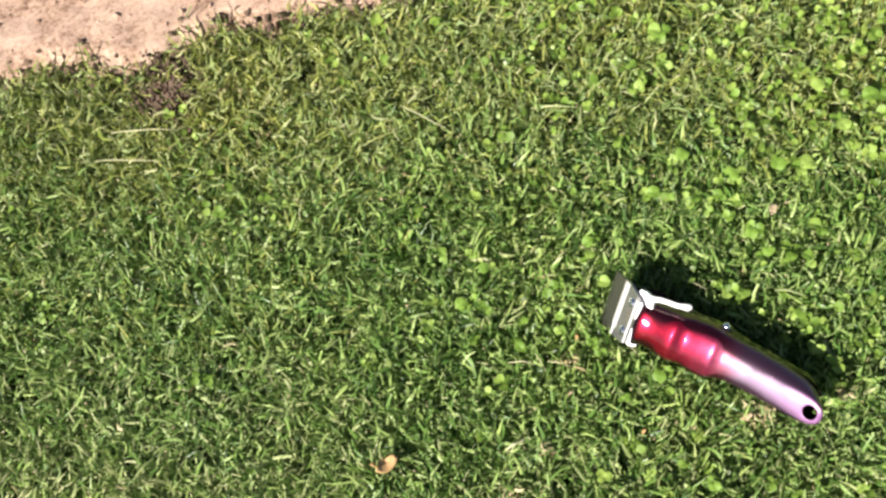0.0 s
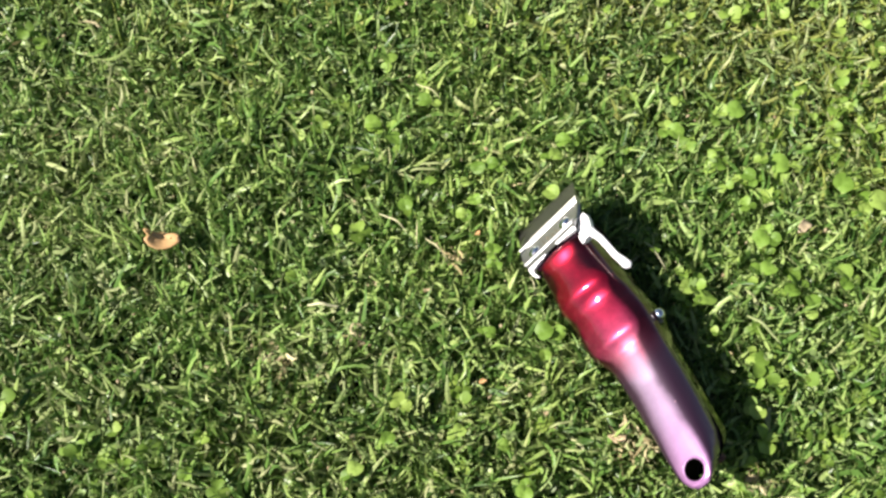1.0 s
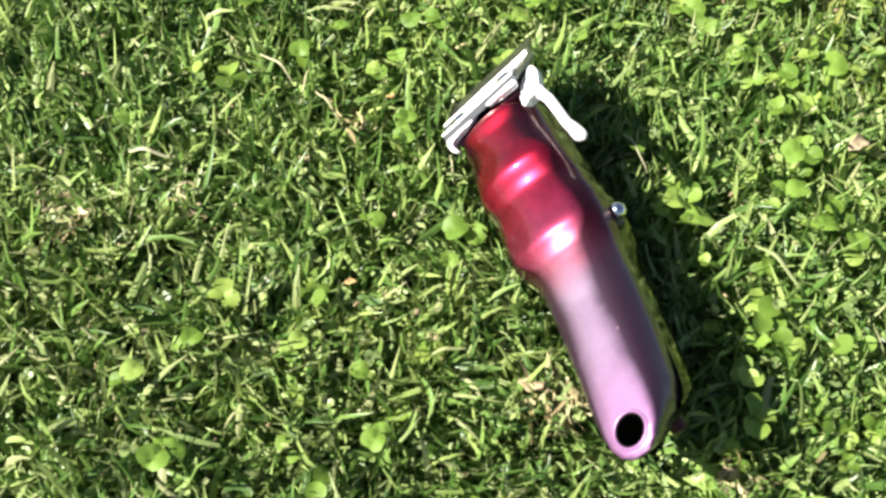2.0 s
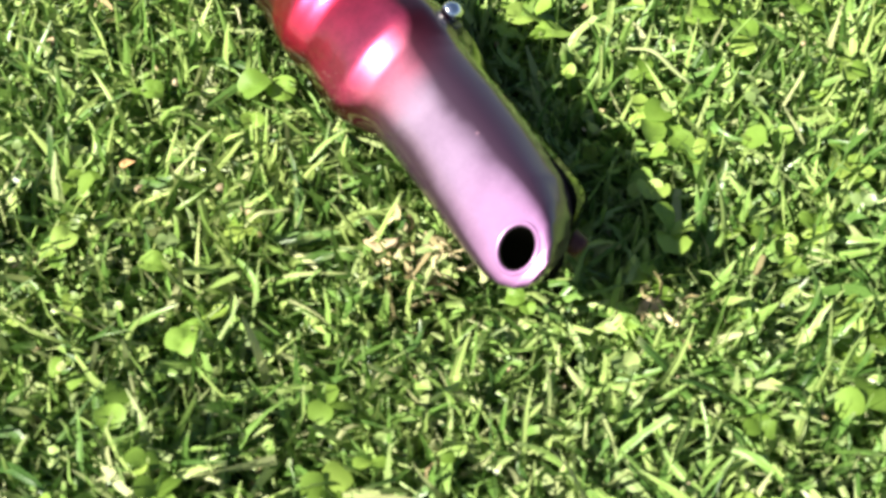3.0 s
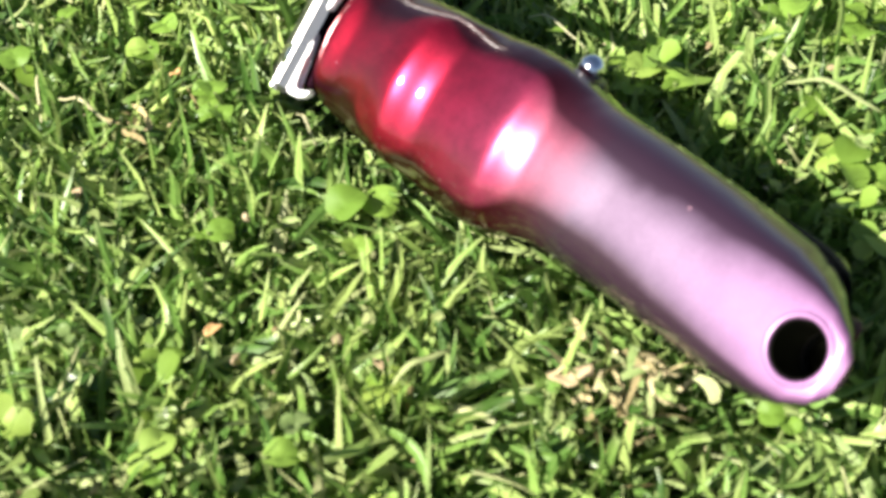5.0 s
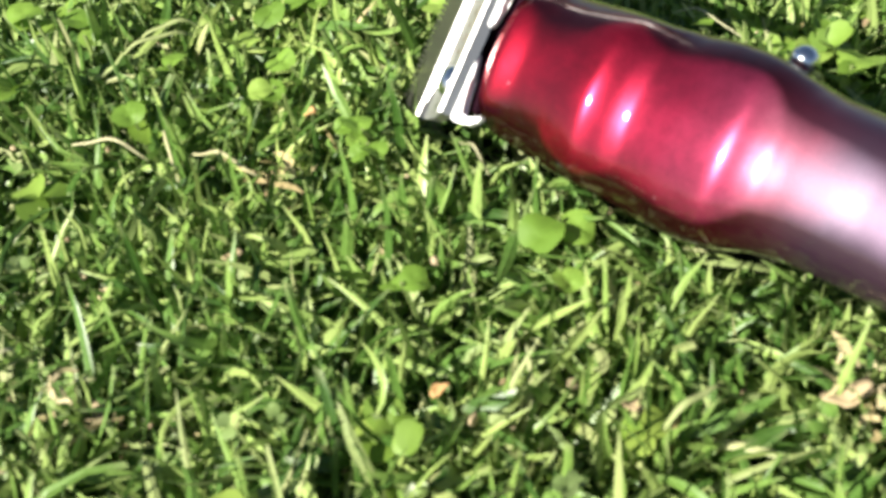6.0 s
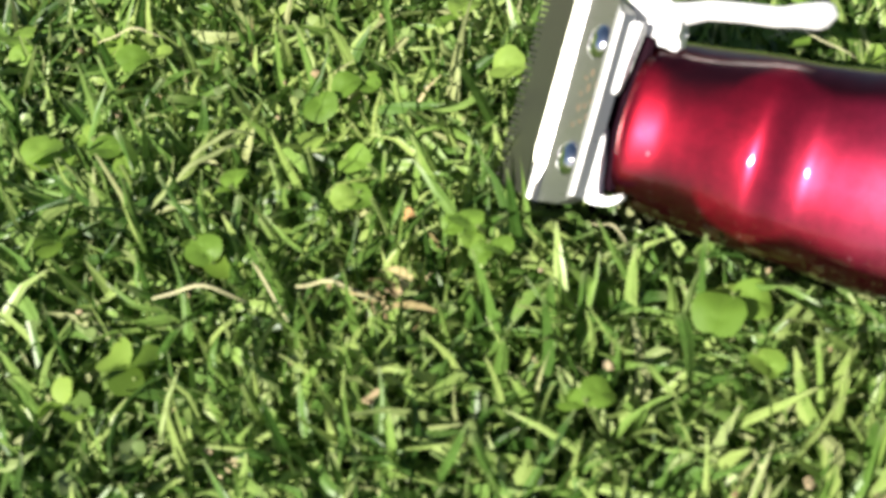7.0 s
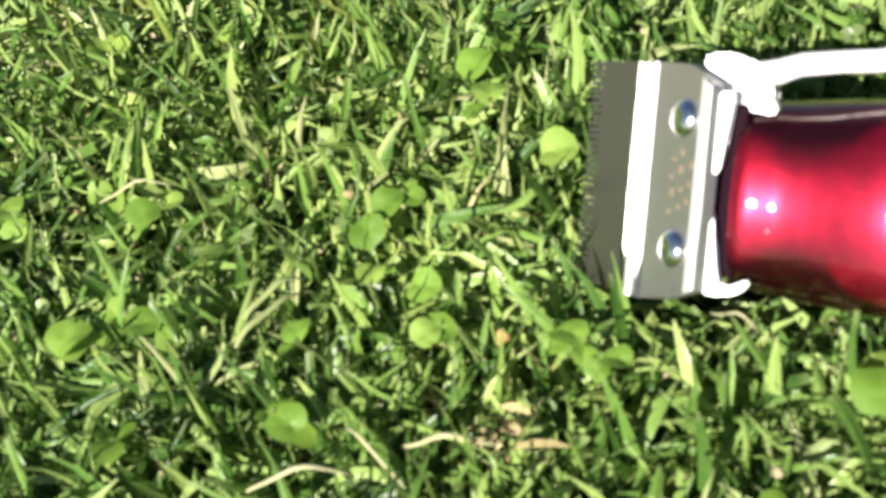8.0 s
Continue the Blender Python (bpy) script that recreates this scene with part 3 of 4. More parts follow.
    part("lever_arm", skin(bmesh.new(), rings), SATIN, lever, "curved white arm with rounded tip")
    return root


build_clipper()
BACK = FRAME.inverted()
FN = np.array(BACK)


def in_clipper(p, grow=0.0):
    """Mask of the points that lie inside the clipper's body."""
    q = p @ FN[:3, :3].T + FN[:3, 3]
    u, v, w = q[..., 0] * 1000, q[..., 1] * 1000, q[..., 2] * 1000
    half = np.interp(u, U_, W_) + grow
    top = np.interp(u, U_, T_) + grow
    body = (u > 14 - grow) & (u < 148.5 + grow) & (np.abs(v - np.interp(u, U_, C_)) < half) & (w < top) & (w > -40 - grow)
    head = (u > -15.5 - grow) & (u <= 18) & (np.abs(v) < 20.5 + grow) & (w < 0.8 + grow + np.interp(u, [-15, -2, 14, 16], [-10, -2, 10, 9])) & (w > np.interp(u, [-15, 8, 16], [-12, -26, -30]) - grow)
    lever = (u > 9) & (u < 46 + grow) & (np.abs(v - 20.5) < 5.5 + grow) & (np.abs(w) < 4.5 + grow)
    return body | head | lever


# ---- clovers that stand out of the lawn ----
# place, radius in mm and number of leaflets
CLOVERS = [(.0629, .3512, 4.3, 1), (.0535, .3725, 4.0, 2), (-.0350, .3353, 4.7, 1), (-.0200, .3330, 4.1, 2), (.0071, .3028, 3.7, 2), (.0566, .3066, 3.4, 2)]
CLOVERS += [(.0630, .2986, 2.8, 1), (.0290, .3487, 3.6, 3), (.0245, .3430, 3.8, 1), (.0345, .3147, 3.5, 1), (-.0523, .3755, 4.6, 2), (.0100, .3220, 3.0, 2)]
CLOVERS += [(.0998, .2814, 4.6, 3), (.1065, .2715, 3.0, 1), (.0795, .2671, 3.0, 2), (.0248, .3310, 3.0, 1), (-.0205, .3619, 4.0, 2), (.1558, .3420, 5.2, 1)]
CLOVERS += [(.1455, .3412, 4.0, 3), (.1740, .3717, 4.3, 2), (.1886, .3685, 4.2, 2), (.0539, .3057, 2.3, 1), (.0594, .2980, 2.3, 1), (.1140, .2227, 3.3, 1)]
CLOVERS += [(.1885, .2547, 2.5, 2), (.0940, .2169, 3.1, 3), (.0326, .3141, 3.0, 1), (.1512, .4331, 5.6, 3), (.0653, .1766, 3.8, 2), (.0917, .1618, 4.6, 3)]
CLOVERS += [(.0691, .1966, 3.3, 2), (.1330, .2084, 3.8, 3), (.1992, .3684, 4.1, 2), (.1409, .4171, 3.9, 3), (.1266, .4146, 3.8, 2), (.0518, .3815, 4.4, 2)]
CLOVERS += [(.2502, .4944, 6.2, 3), (.0333, .3258, 3.4, 1), (.2050, .3920, 4.8, 3), (.1840, .4410, 5.4, 3), (.2040, .4410, 5.8, 3), (.0980, .4200, 4.8, 3)]
CLOVERS += [(.1630, .3860, 4.6, 3), (.2720, .4920, 5.6, 3), (.0990, .5600, 5.2, 3), (.2300, .4700, 5.4, 3), (.2150, .5050, 5.2, 3), (.1180, .4500, 5.0, 2)]


def over_clover(pts):
    """Mask of the points that would stand over a clover's leaflet."""
    mask = np.zeros(pts.shape[:-1], bool)
    for x, y, r, c in CLOVERS:
        q = r * MM
        mask |= (np.hypot(pts[..., 0] - x, pts[..., 1] - y + 0.5 * q) < 1.15 * q) & (pts[..., 2] > -0.004)
    return mask


# ---- the lawn: blades as one sheet of countless small leaves ----
def blades(name, seed, count, xr, yr, length, width, lean, mats_share, label, flat=0.0, segs=4, clump=0.0, avoid=None, fade=False, lift=0.0):
    rng = np.random.default_rng(seed)
    x, y = rng.uniform(*xr, count), rng.uniform(*yr, count)
    keep = np.ones(count, bool)
    if xr[0] < 0.05 and yr[1] > 0.5:
        d = np.array([sand_depth(a, b) if b > 0.5 and a < 0.05 else -1.0 for a, b in zip(x, y)])
        keep &= d < rng.normal(-0.004, 0.013, count)
    keep &= np.hypot((x + 0.288) / 0.030, (y - 0.530) / 0.034) > rng.normal(0.72, 0.28, count)
    if avoid is not None:
        keep &= ~((x > avoid[0]) & (x < avoid[1]) & (y > avoid[2]) & (y < avoid[3]))
    if fade:
        keep &= np.hypot(x - 0.02, y - 0.4) < rng.normal(1.5, 0.45, count)
    if clump:
        f = np.array([noise.noise((a * 38, b * 38, seed)) for a, b in zip(x, y)])
        keep &= f > rng.uniform(-0.75, 0.45, count) * clump
    x, y = x[keep], y[keep]
    n = len(x)
    L = rng.uniform(*length, n) * rng.uniform(0.75, 1.15, n)
    W = rng.uniform(*width, n)
    # neighbours lean much the same way, as mowing leaves them
    way = np.array([noise.noise((a * 9, b * 9, seed + 0.5)) for a, b in zip(x, y)]) * 5.0 + rng.normal(0, 1.6, n)
    tilt0 = np.radians(rng.uniform(lean[0], lean[1], n))
    bend = np.radians(rng.normal(55, 50, n))
    z0 = np.full(n, SOIL_Z) + rng.uniform(-0.002, 0.004, n)
    if flat:
        low = rng.random(n) < flat
        tilt0[low] = np.radians(rng.uniform(68, 98, low.sum()))
        bend[low] = np.radians(rng.normal(10, 22, low.sum()))
        z0[low] = rng.uniform(-0.013, -0.002, low.sum())
        L[low] *= 0.7
    z0 += lift
    s = np.linspace(0, 1, segs + 1)
    pts = np.zeros((n, segs + 1, 3))
    pts[:, 0] = np.c_[x, y, z0]
    curl = rng.normal(0, 1.7, n)
    for k in range(segs):
        a = tilt0 + bend * (s[k] + 0.5 / segs)
        h = way + curl * s[k]
        step = (L / segs)[:, None] * np.c_[np.sin(a) * np.cos(h), np.sin(a) * np.sin(h), np.cos(a)]
        pts[:, k + 1] = pts[:, k] + step
    pts[:, :, 2] = np.maximum(pts[:, :, 2], SOIL_Z + 0.001)
    ok = ~in_clipper(pts, 0.6).any(1)
    ok &= ~over_clover(pts).any(1)
    pts, W, way, n = pts[ok], W[ok], way[ok], int(ok.sum())
    roll = rng.normal(0, 0.55, n)
    twist = rng.normal(0, 1.0, n)
    taper = np.interp(s, [0, 0.3, 0.75, 1], [0.75, 1, 0.8, 0.16])
    blunt = rng.random(n) < 0.22
    V = np.zeros((n, segs + 1, 2, 3))
    for k in range(segs + 1):
        a = way + np.pi / 2 + twist * s[k]
        r = roll + twist * s[k]
        side = np.c_[np.cos(a) * np.cos(r), np.sin(a) * np.cos(r), np.sin(r)]
        t = np.where(blunt, max(taper[k], 0.62), taper[k])
        V[:, k, 0] = pts[:, k] - side * (W * t / 2)[:, None]
        V[:, k, 1] = pts[:, k] + side * (W * t / 2)[:, None]
    per = 2 * (segs + 1)
    base = (np.arange(n) * per)[:, None, None]
    quad = np.array([[2 * k, 2 * k + 1, 2 * k + 3, 2 * k + 2] for k in range(segs)])
    F = (base + quad[None]).reshape(-1, 4)
    me = bpy.data.meshes.new(name)
    me.vertices.add(n * per)
    me.vertices.foreach_set("co", V.reshape(-1))
    me.loops.add(F.size)
    me.loops.foreach_set("vertex_index", F.reshape(-1).astype(np.int32))
    me.polygons.add(len(F))
    me.polygons.foreach_set("loop_start", np.arange(0, F.size, 4, dtype=np.int32))
    me.polygons.foreach_set("use_smooth", np.ones(len(F), bool))
    edge = np.array([[(0, s[k]), (1, s[k]), (1, s[k + 1]), (0, s[k + 1])] for k in range(segs)], np.float32)
    me.uv_layers.new(name="UVMap").data.foreach_set("uv", np.tile(edge.reshape(-1), n))
    for m in (GRASS, PALE, DRY, YELLOWED):
        me.materials.append(m)
    pick = np.searchsorted(np.cumsum(mats_share), rng.random(n)).clip(0, 2)
    # the lawn is more bleached towards its edges
    px, py = pts[:, 0, 0], pts[:, 0, 1]
    bleach = 0.13 * np.clip((0.29 - py) / 0.09, 0, 1) + 0.50 * np.clip((py - 0.40) / 0.12, 0, 1) + 0.12 * np.clip((-0.05 - px) / 0.1, 0, 1) + 0.45 * np.exp(-((px + 0.315) ** 2 + (py - 0.485) ** 2) / 0.045 ** 2)
    pick = np.where((pick == 0) & (rng.random(n) < bleach * 1.6), np.where((rng.random(n) < 0.3) | (py < 0.3), 1, 3), pick)
    me.polygons.foreach_set("material_index", np.repeat(pick, segs).astype(np.int32))
    me.update(calc_edges=True)
    me.validate()
    ob = new(name, me)
    return tagged(ob, label, "grass", kind="stuff")


NEAR = (-0.10, 0.30, 0.12, 0.46)
SHARE = (0.938, 0.06, 0.002)
blades("lawn_grass", 11, 84000, (-0.10, 0.30), (0.12, 0.46), (0.013, 0.031), (0.0011, 0.0031), (0, 52), SHARE, "short mown green lawn grass lit by the sun", flat=0.09, segs=5, clump=0.95)
blades("grass_clippings", 14, 9000, (-0.10, 0.30), (0.12, 0.46), (0.004, 0.012), (0.0005, 0.0013), (20, 100), (0.86, 0.125, 0.015), "short cut ends of grass lying in the lawn", flat=0.75, segs=3, clump=0.5)
blades("lawn_grass", 12, 290000, (-0.50, 0.46), (0.02, 0.72), (0.012, 0.028), (0.0009, 0.0023), (0, 54), SHARE, "short mown green lawn grass round the clipper", flat=0.10, segs=3, clump=0.95, avoid=NEAR)
blades("long_grass", 15, 420, (-0.48, 0.42), (0.05, 0.66), (0.030, 0.055), (0.0011, 0.0020), (30, 75), (0.7, 0.3, 0.0), "long loose blades trailing over the lawn", segs=6)
blades("lawn_grass", 16, 26000, (-0.62, 0.58), (-0.10, 0.84), (0.014, 0.032), (0.0018, 0.0040), (0, 60), SHARE, "short mown green lawn grass along the bare patch", flat=0.2, segs=3, avoid=(-0.50, 0.46, 0.02, 0.72))
blades("lawn_grass", 13, 66000, (-2.6, 2.6), (-2.2, 3.0), (0.03, 0.06), (0.004, 0.009), (5, 60), (0.88, 0.08, 0.04), "short green lawn grass farther off", flat=0.2, segs=3, avoid=(-0.56, 0.52, -0.04, 0.78), fade=True)

# dry, bleached bits caught in the lawn
for seed, x, y, q, k in ((31, 0.1615, 0.2555, 0.0095, 90), (32, 0.0040, 0.2010, 0.0085, 70), (33, 0.2190, 0.2715, 0.0070, 45), (34, 0.0440, 0.2925, 0.0045, 22), (35, 0.0300, 0.2330, 0.0060, 30)):
    blades("dry_grass", seed, k, (x - q, x + q), (y - 0.8 * q, y + 0.8 * q), (0.006, 0.013), (0.0007, 0.0018), (40, 95), (0.05, 0.35, 0.60), "beige dry grass bits caught between the green blades", flat=0.7, segs=3, lift=0.006)


# ---- clover ----
def leaf_points(r, rng, fold=0.25, notch=0.25, rows=1):
    """A rounded heart-shaped leaflet of radius r, folded a little along its rib: centre first, stalk end at the origin."""
    pts = [(r, 0.0, -0.12 * r if rows > 1 else 0.0)]
    k = 12 if rows == 1 else 20
    lobe = rng.uniform(0, 6.28)
    outline = []
    for i in range(k):
        a = 2 * math.pi * i / k + math.pi
        q = r * (1 - notch * max(0, math.cos(a)) ** 8) * (1 + 0.05 * rng.uniform(-1, 1))
        if i == 0:
            q = r * 1.02
        outline.append((a, q))
    for j in range(1, rows + 1):
        f = j / rows
        for a, q in outline:
            x, y = r + f * q * math.cos(a), f * q * 1.02 * math.sin(a)
            wave = 0.07 * r * f * math.sin(3 * a + lobe) if rows > 1 else 0.0
            rib = -0.12 * r * (1 - f) * (1 if abs(y) < 0.1 * r else 0) if rows > 1 else 0.0
            pts.append((x, y, fold * abs(y) - 0.25 * (x - r) ** 2 / r + wave + rib))
    faces = [(0, 1 + i, 1 + (i + 1) % k) for i in range(k)]
    for j in range(rows - 1):
        for i in range(k):
            a, b = 1 + j * k + i, 1 + j * k + (i + 1) % k
            faces.append((a, a + k, b + k, b))
    return pts, faces


def clover(x, y, r, count, seed):
    """A clover whose first leaflet lies with its middle over (x, y)."""
    rng = random.Random(seed)
    z = rng.uniform(0.0010, 0.0030)
    way = rng.uniform(0, 360)
    root = new("clover")
    root.location = (x - r * math.cos(radians(way)), y - r * math.sin(radians(way)), SOIL_Z)
    tagged(root, "bright green clover with %s standing in the lawn" % ("one rounded leaflet", "two rounded leaflets", "three rounded leaflets")[count - 1], "clover", "clovers in the lawn")
    top = Vector((0, 0, z - SOIL_Z))
    foot = Vector((rng.uniform(-0.006, 0.006), rng.uniform(-0.006, 0.006), 0))
    rings = []
    for i in range(5):
        f = i / 4
        c = foot.lerp(top, f) + Vector((0.002 * math.sin(f * 3), 0, 0))
        rings.append([c + Vector((0.00045 * math.cos(a), 0.00045 * math.sin(a), 0)) for a in (0, 1.57, 3.14, 4.71)])
    part("stem", skin(bmesh.new(), rings), STEM, root)
    for i in range(count):
        size = r * (1.0 if i == 0 else rng.uniform(0.62, 0.9))
        pts, faces = leaf_points(size, rng, rng.uniform(0.05, 0.32), rng.uniform(0.1, 0.34), rows=3)
        tilt = 1.0 if i == 0 else 1.8
        turn = pose(top.x, top.y, top.z - 0.0012 * i, tilt * rng.uniform(-14, 14), tilt * rng.uniform(-6, 16), way + 118 * i + (rng.uniform(-20, 20) if i else 0))
        me = bpy.data.meshes.new("leaflet")
        me.from_pydata([turn @ Vector(p) for p in pts], [], faces)
        me.materials.append(LEAFLET)
        me.polygons.foreach_set("use_smooth", [True] * len(me.polygons))
        leaf = new("leaflet", me)
        leaf.parent = root
    return root


for i, (x, y, r, c) in enumerate(CLOVERS):
    clover(x, y, r * MM, c, 100 + i)


def leaf_carpet(name, seed, count, sizes, share, mat, label, category):
    """Small leaves between the blades, thickest where the lawn turns to clover."""
    rng = random.Random(seed)
    verts, faces = [], []
    tries = 0
    while tries < count:
        tries += 1
        x, y = rng.uniform(-0.48, 0.44), rng.uniform(0.04, 0.70)
        rich = max(0.0, min(1.0, (x - 0.02) * 3.5 + (y - 0.36) * 3.0)) * 0.55 + share + 0.5 * noise.noise((x * 11, y * 11, 2.2))
        if rng.random() > rich or (x < 0.05 and y > 0.5 and sand_depth(x, y) > -0.01):
            continue
        z = rng.uniform(-0.012, 0.003)
        heading = rng.uniform(0, 6.28)
        size = rng.uniform(*sizes)
        for k in range(rng.choice((1, 2, 3, 3))):
            pts, fs = leaf_points(size * rng.uniform(0.8, 1.15), rng, rng.uniform(0, 0.5))
            turn = pose(x, y, z, rng.uniform(-35, 35), rng.uniform(-38, 25), math.degrees(heading) + 120 * k + rng.uniform(-20, 20))
            placed = [turn @ Vector(p) for p in pts]
            if in_clipper(np.array([p[:] for p in placed]), 1.5).any():
                continue
            base = len(verts)
            verts += placed
            faces += [tuple(base + q for q in f) for f in fs]
    ob = link_mesh(name, verts, faces, [mat])
    return tagged(ob, label, category, kind="stuff")


leaf_carpet("clover_carpet", 5, 9000, (0.0018, 0.0038), 0.02, CLOVER, "small bright clover leaves scattered through the grass", "clover")
leaf_carpet("small_weeds", 6, 5000, (0.0008, 0.0018), 0.20, GRASS, "tiny frilly weed leaves mixed into the lawn", "weeds")


# ---- dry things on the lawn ----
def straw(a, b, width, seed, mat=STRAW, z=0.003, label="pale dry grass stalk lying on the lawn", bow=0.09):
    rng = random.Random(seed)
    a, b = Vector((*a, z)), Vector((*b, z + rng.uniform(-0.003, 0.002)))
    d = b - a
    side = Vector((-d.y, d.x, 0)) * rng.uniform(-bow, bow) * 2
    rings = []
    for i in range(11):
        f = i / 10
        c = a + d * f + side * (f * (1 - f)) + Vector((0, 0, 0.003 * math.sin(f * math.pi) + 0.0006 * math.sin(f * 9 + seed)))
        w = width * (0.35 + 0.65 * math.sin(math.pi * min(0.9, 0.15 + f * 0.8))) / 2
        across = Vector((-d.y, d.x, 0)).normalized()
        rings.append([c + across * w * q + Vector((0, 0, w * 0.35 * h)) for q, h in ((1, 0), (0.5, 1), (-0.5, 1), (-1, 0), (0, -0.8))])
    bm = skin(bmesh.new(), rings)
    me = bpy.data.meshes.new("dry_stalk")
    bmesh.ops.recalc_face_normals(bm, faces=bm.faces[:])
    bm.to_mesh(me)
    bm.free()
    me.materials.append(mat)
    me.polygons.foreach_set("use_smooth", [True] * len(me.polygons))
    return tagged(new("dry_stalk", me), label, "dry stalk", "dry stalks on the lawn")


STALKS = [((.0001, .2904), (.0173, .2898), 1.6), ((.0265, .2918), (.0414, .2886), 1.6), ((.0005, .2301), (.0138, .2377), 2.6), ((.1161, .3505), (.1320, .3440), 1.1),
          ((-.3308, .4587), (-.2745, .4567), 1.7), ((-.3216, .4841), (-.2703, .4862), 1.9)]
STALKS += [((-.0294, .3674), (-.0133, .3665), 1.4), ((.0795, .3024), (.0870, .2955), 1.0), ((-.0909, .5001), (-.0546, .4785), 1.5), ((.0172, .2986), (.0255, .2853), 1.0)]
for i, (a, b, w) in enumerate(STALKS):
    straw(a, b, w * 0.6 * MM, 40 + i)
for i, (a, b, w) in enumerate((((.1762, .3419), (.1960, .3373), 1.7), ((.1270, .2399), (.1349, .2480), 1.4), ((-.0010, .3199), (.0117, .3291), 1.6), ((.0009, .3256), (.0128, .3326), 1.5))):
    straw(a, b, w * MM, 61 + i, PALE, 0.004, "long pale green grass blade lying over the lawn")


def dead_leaf(x, y, size, seed, label, z=0.002, heading=0, mat=DEAD):
    """A crumpled leaf with some thickness, its rim curled up."""
    rng = random.Random(seed)
    k, rows = 16, 4
    top, low = [], []
    for j in range(rows + 1):
        f = j / rows
        for i in range(k):
            a = 2 * math.pi * i / k
            q = size * f * (1 + 0.45 * noise.noise((math.cos(a) * 2.1, math.sin(a) * 2.1, seed)) + 0.14 * math.sin(3 * a + seed))
            h = size * (0.32 * f * f * (0.4 + 0.7 * math.sin(2 * a + seed)) + 0.26 * noise.noise((q * math.cos(a) * 260, q * math.sin(a) * 260, seed)))
            top.append(Vector((q * math.cos(a), q * 0.62 * math.sin(a), h)))
            low.append(Vector((q * math.cos(a), q * 0.62 * math.sin(a), h - 0.0004)))
    turn = pose(x, y, z, rng.uniform(-18, 18), rng.uniform(-18, 18), heading)
    rings = [top[j * k:(j + 1) * k] for j in range(rows + 1)] + [low[j * k:(j + 1) * k] for j in range(rows, -1, -1)]
    bm = skin(bmesh.new(), [[turn @ p for p in ring] for ring in rings], cap=False)
    bmesh.ops.remove_doubles(bm, verts=bm.verts[:], dist=1e-6)
    bmesh.ops.recalc_face_normals(bm, faces=bm.faces[:])
    me = bpy.data.meshes.new("dead_leaf")
    bm.to_mesh(me)
    bm.free()
    me.materials.append(mat)
    me.polygons.foreach_set("use_smooth", [True] * len(me.polygons))
    return tagged(new("dead_leaf", me), label, "dead leaf", "dead leaves on the lawn")


dead_leaf(-.0790, .2190, 0.0088, 1, "curled orange-tan dead leaf lying on the grass", 0.003, 25, ORANGE)
dead_leaf(.1550, .2546, 0.0042, 2, "crumpled beige dead leaf beside the clipper tail", 0.000, 200)
dead_leaf(.1640, .2575, 0.0046, 3, "crumpled pale dead leaf beside the clipper tail", -0.005, 70)
dead_leaf(.1680, .2540, 0.0034, 9, "crumpled pale dead leaf in the grass", -0.006, 130)
dead_leaf(.2149, .2727, 0.0034, 4, "small pinkish brown dead leaf in the grass", -0.004, 20)
dead_leaf(.1784, .4041, 0.0046, 5, "small reddish dead leaf among the clover", 0.003, 80)
dead_leaf(.1217, .2480, 0.0022, 6, "small pinkish brown dead leaf in the grass", -0.002, 160)
dead_leaf(.0033, .2012, 0.0042, 7, "crumpled beige dead leaf in the grass", -0.005, 40)
dead_leaf(.0455, .3096, 0.0019, 8, "tiny orange dead leaf between the blades", 0.001, 100, ORANGE)
dead_leaf(.0893, .2443, 0.0018, 10, "tiny orange dead leaf between the blades", 0.000, 60, ORANGE)
dead_leaf(.0283, .2325, 0.0036, 11, "crumpled beige dead leaf in the grass", -0.005, 10)
dead_leaf(.0435, .2937, 0.0020, 12, "tiny tan dead leaf between the blades", -0.002, 140)
dead_leaf(.0414, .2708, 0.0020, 13, "tiny tan dead leaf between the blades", -0.003, 30)


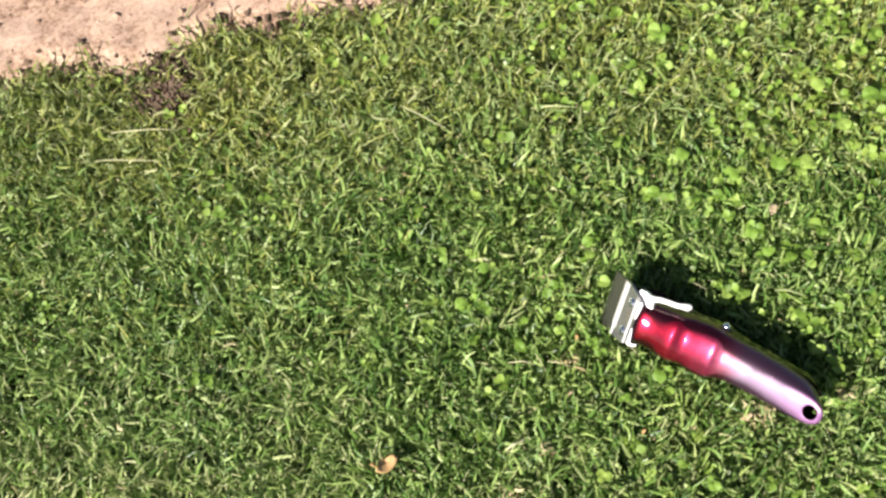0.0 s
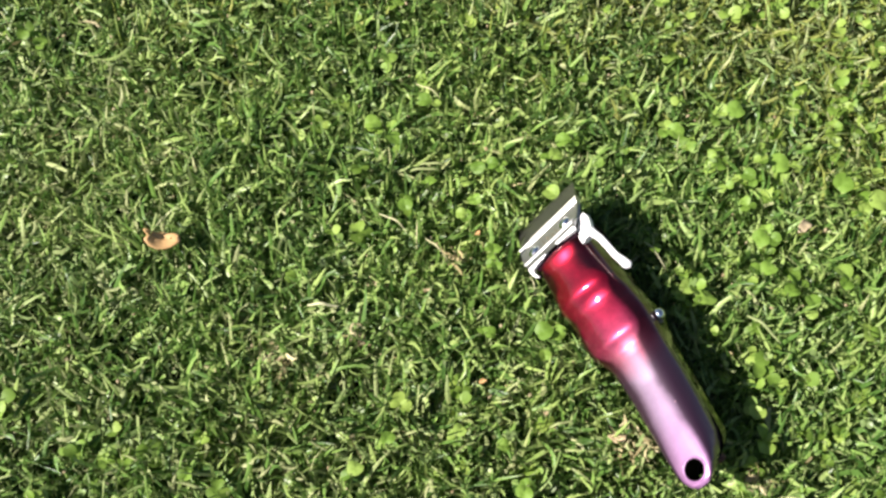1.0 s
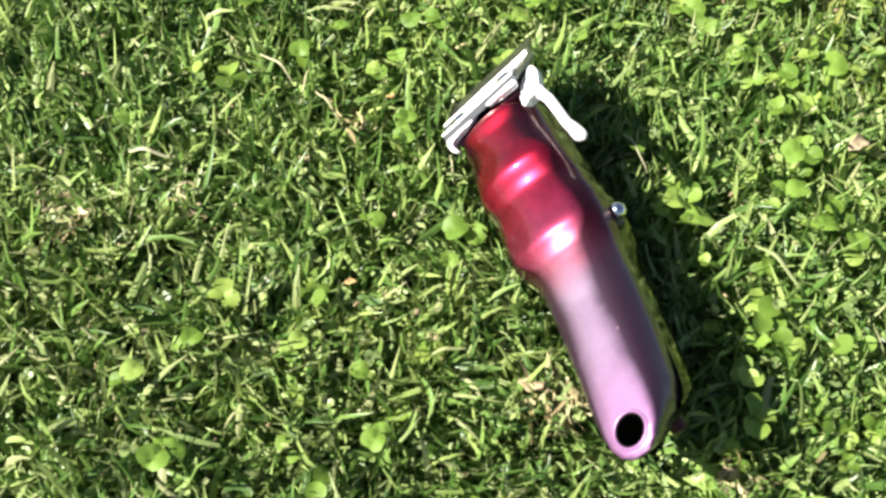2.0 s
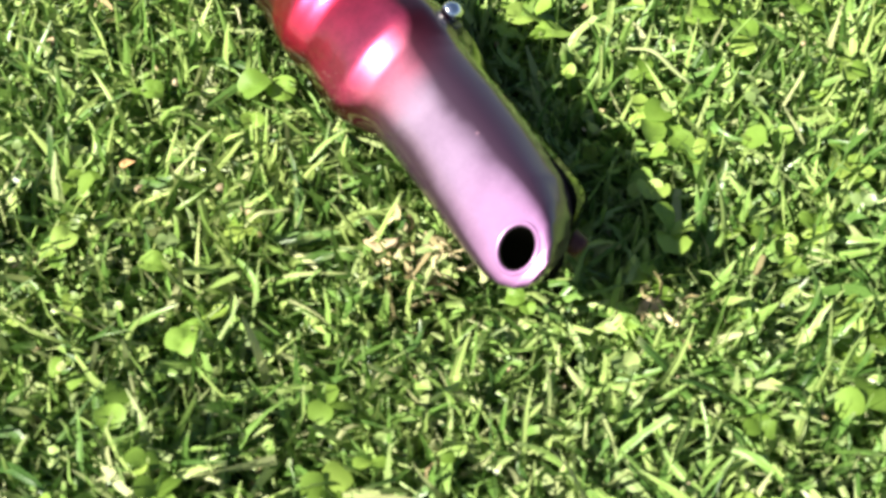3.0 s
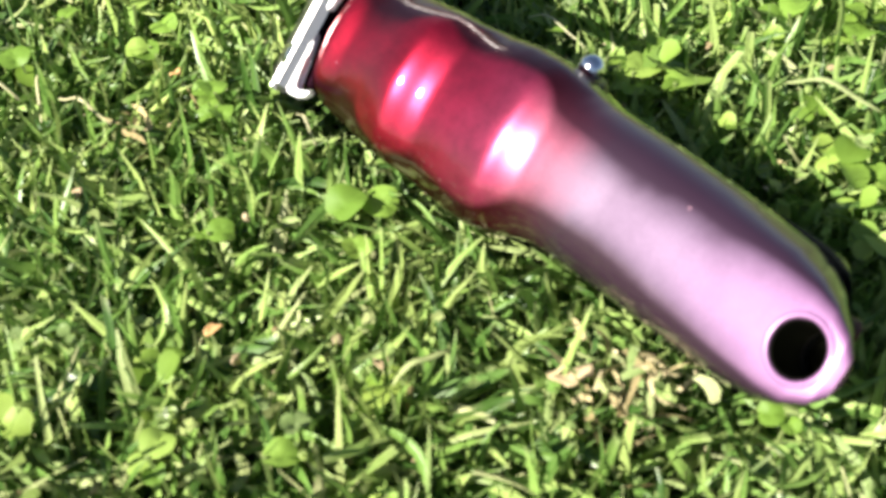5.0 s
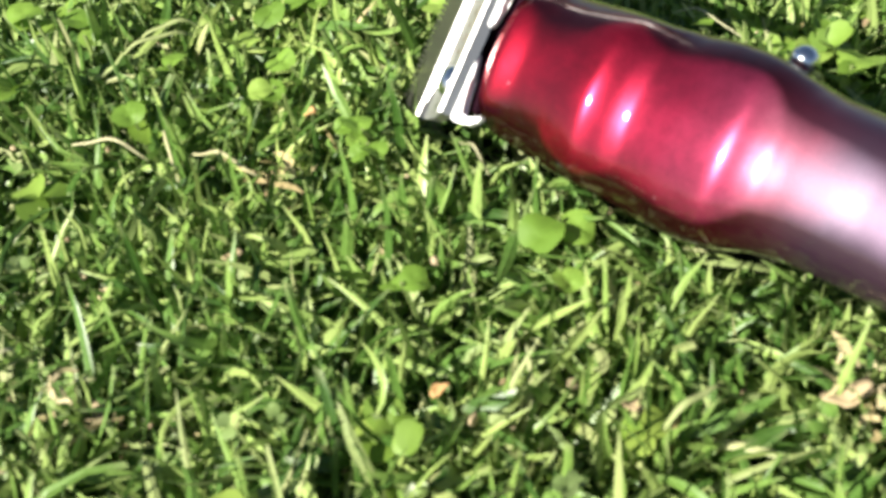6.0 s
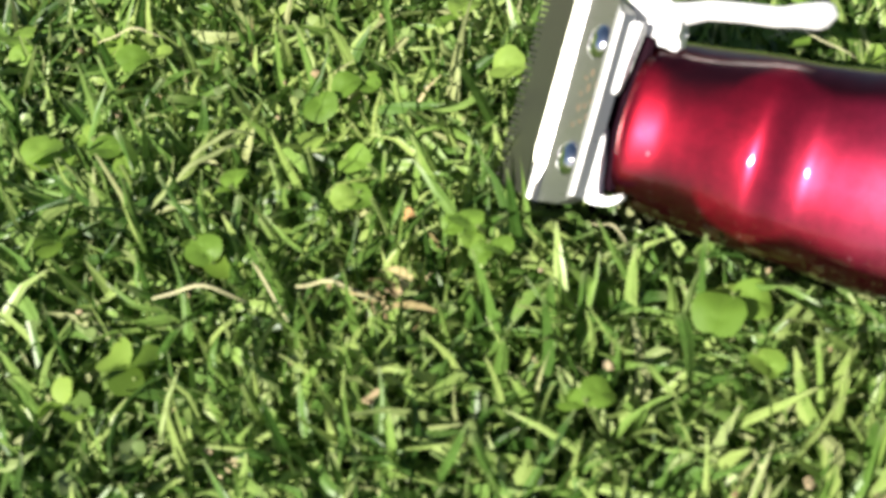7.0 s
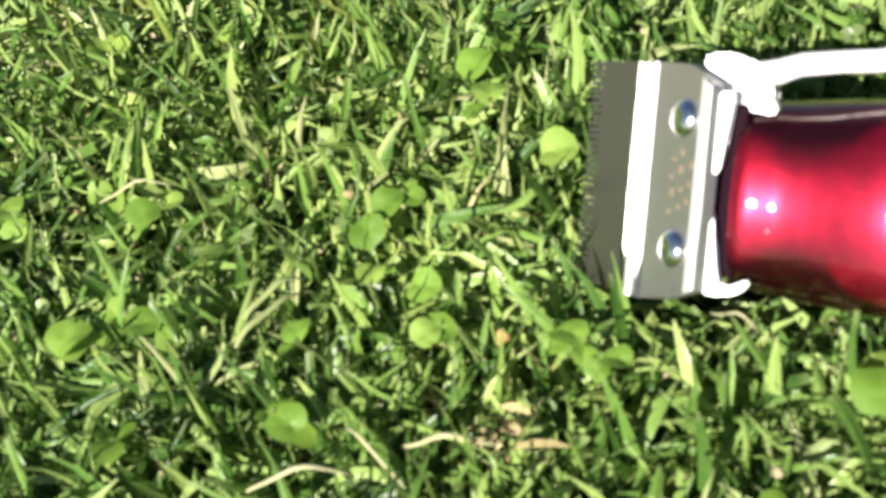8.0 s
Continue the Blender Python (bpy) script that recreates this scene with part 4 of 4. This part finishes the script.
def crumbs(name, seed, count, place, size, mat, label, category):
    """Irregular small lumps joined into one sheet of litter."""
    rng = random.Random(seed)
    shape = bmesh.new()
    bmesh.ops.create_icosphere(shape, subdivisions=1, radius=1)
    pts = [v.co.copy() for v in shape.verts]
    tri = [tuple(v.index for v in f.verts) for f in shape.faces]
    shape.free()
    verts, faces = [], []
    while len(faces) < count * len(tri):
        spot = place(rng)
        if spot is None:
            continue
        r = size[0] + (size[1] - size[0]) * rng.random() ** 2.5
        turn = pose(*spot, rng.uniform(0, 360), rng.uniform(0, 360), rng.uniform(0, 360))
        sx, sy, sz = r * rng.uniform(0.7, 1.5), r * rng.uniform(0.6, 1.1), r * rng.uniform(0.4, 0.9)
        base = len(verts)
        verts += [turn @ Vector((p.x * sx * rng.uniform(0.8, 1.2), p.y * sy * rng.uniform(0.8, 1.2), p.z * sz)) for p in pts]
        faces += [tuple(base + q for q in f) for f in tri]
    return tagged(link_mesh(name, verts, faces, [mat], smooth=False), label, category, kind="stuff")


def on_sand(rng):
    x, y = rng.uniform(-0.75, -0.06), rng.uniform(0.5, 0.85)
    return (x, y, SOIL_Z + 0.012) if sand_depth(x, y) > 0.004 else None


def on_edge(rng):
    x, y = rng.uniform(-0.6, -0.08), rng.uniform(0.5, 0.66)
    d = sand_depth(x, y)
    if rng.random() < 0.35:
        x, y = rng.gauss(-0.288, 0.017), rng.gauss(0.53, 0.018)
        return (x, y, SOIL_Z + 0.008)
    return (x, y, SOIL_Z + 0.009 + 0.003 * rng.random()) if -0.02 < d < 0.03 else None


def on_lawn(rng):
    x, y = rng.uniform(-0.45, 0.40), rng.uniform(0.05, 0.62)
    p = (x, y, rng.uniform(-0.012, 0.0))
    return None if in_clipper(np.array([p]), 2.0).any() else p


crumbs("sand_crumbs", 21, 900, on_sand, (0.0008, 0.0042), SAND, "pale crumbs of dry sandy earth", "earth")
crumbs("earth_clods", 22, 900, on_edge, (0.0007, 0.0042), CLOD, "dark clods of earth along the edge of the lawn", "earth")
crumbs("leaf_litter", 23, 1400, on_lawn, (0.0005, 0.0014), DEAD, "tiny tan crumbs of dry leaf between the blades", "leaf litter")
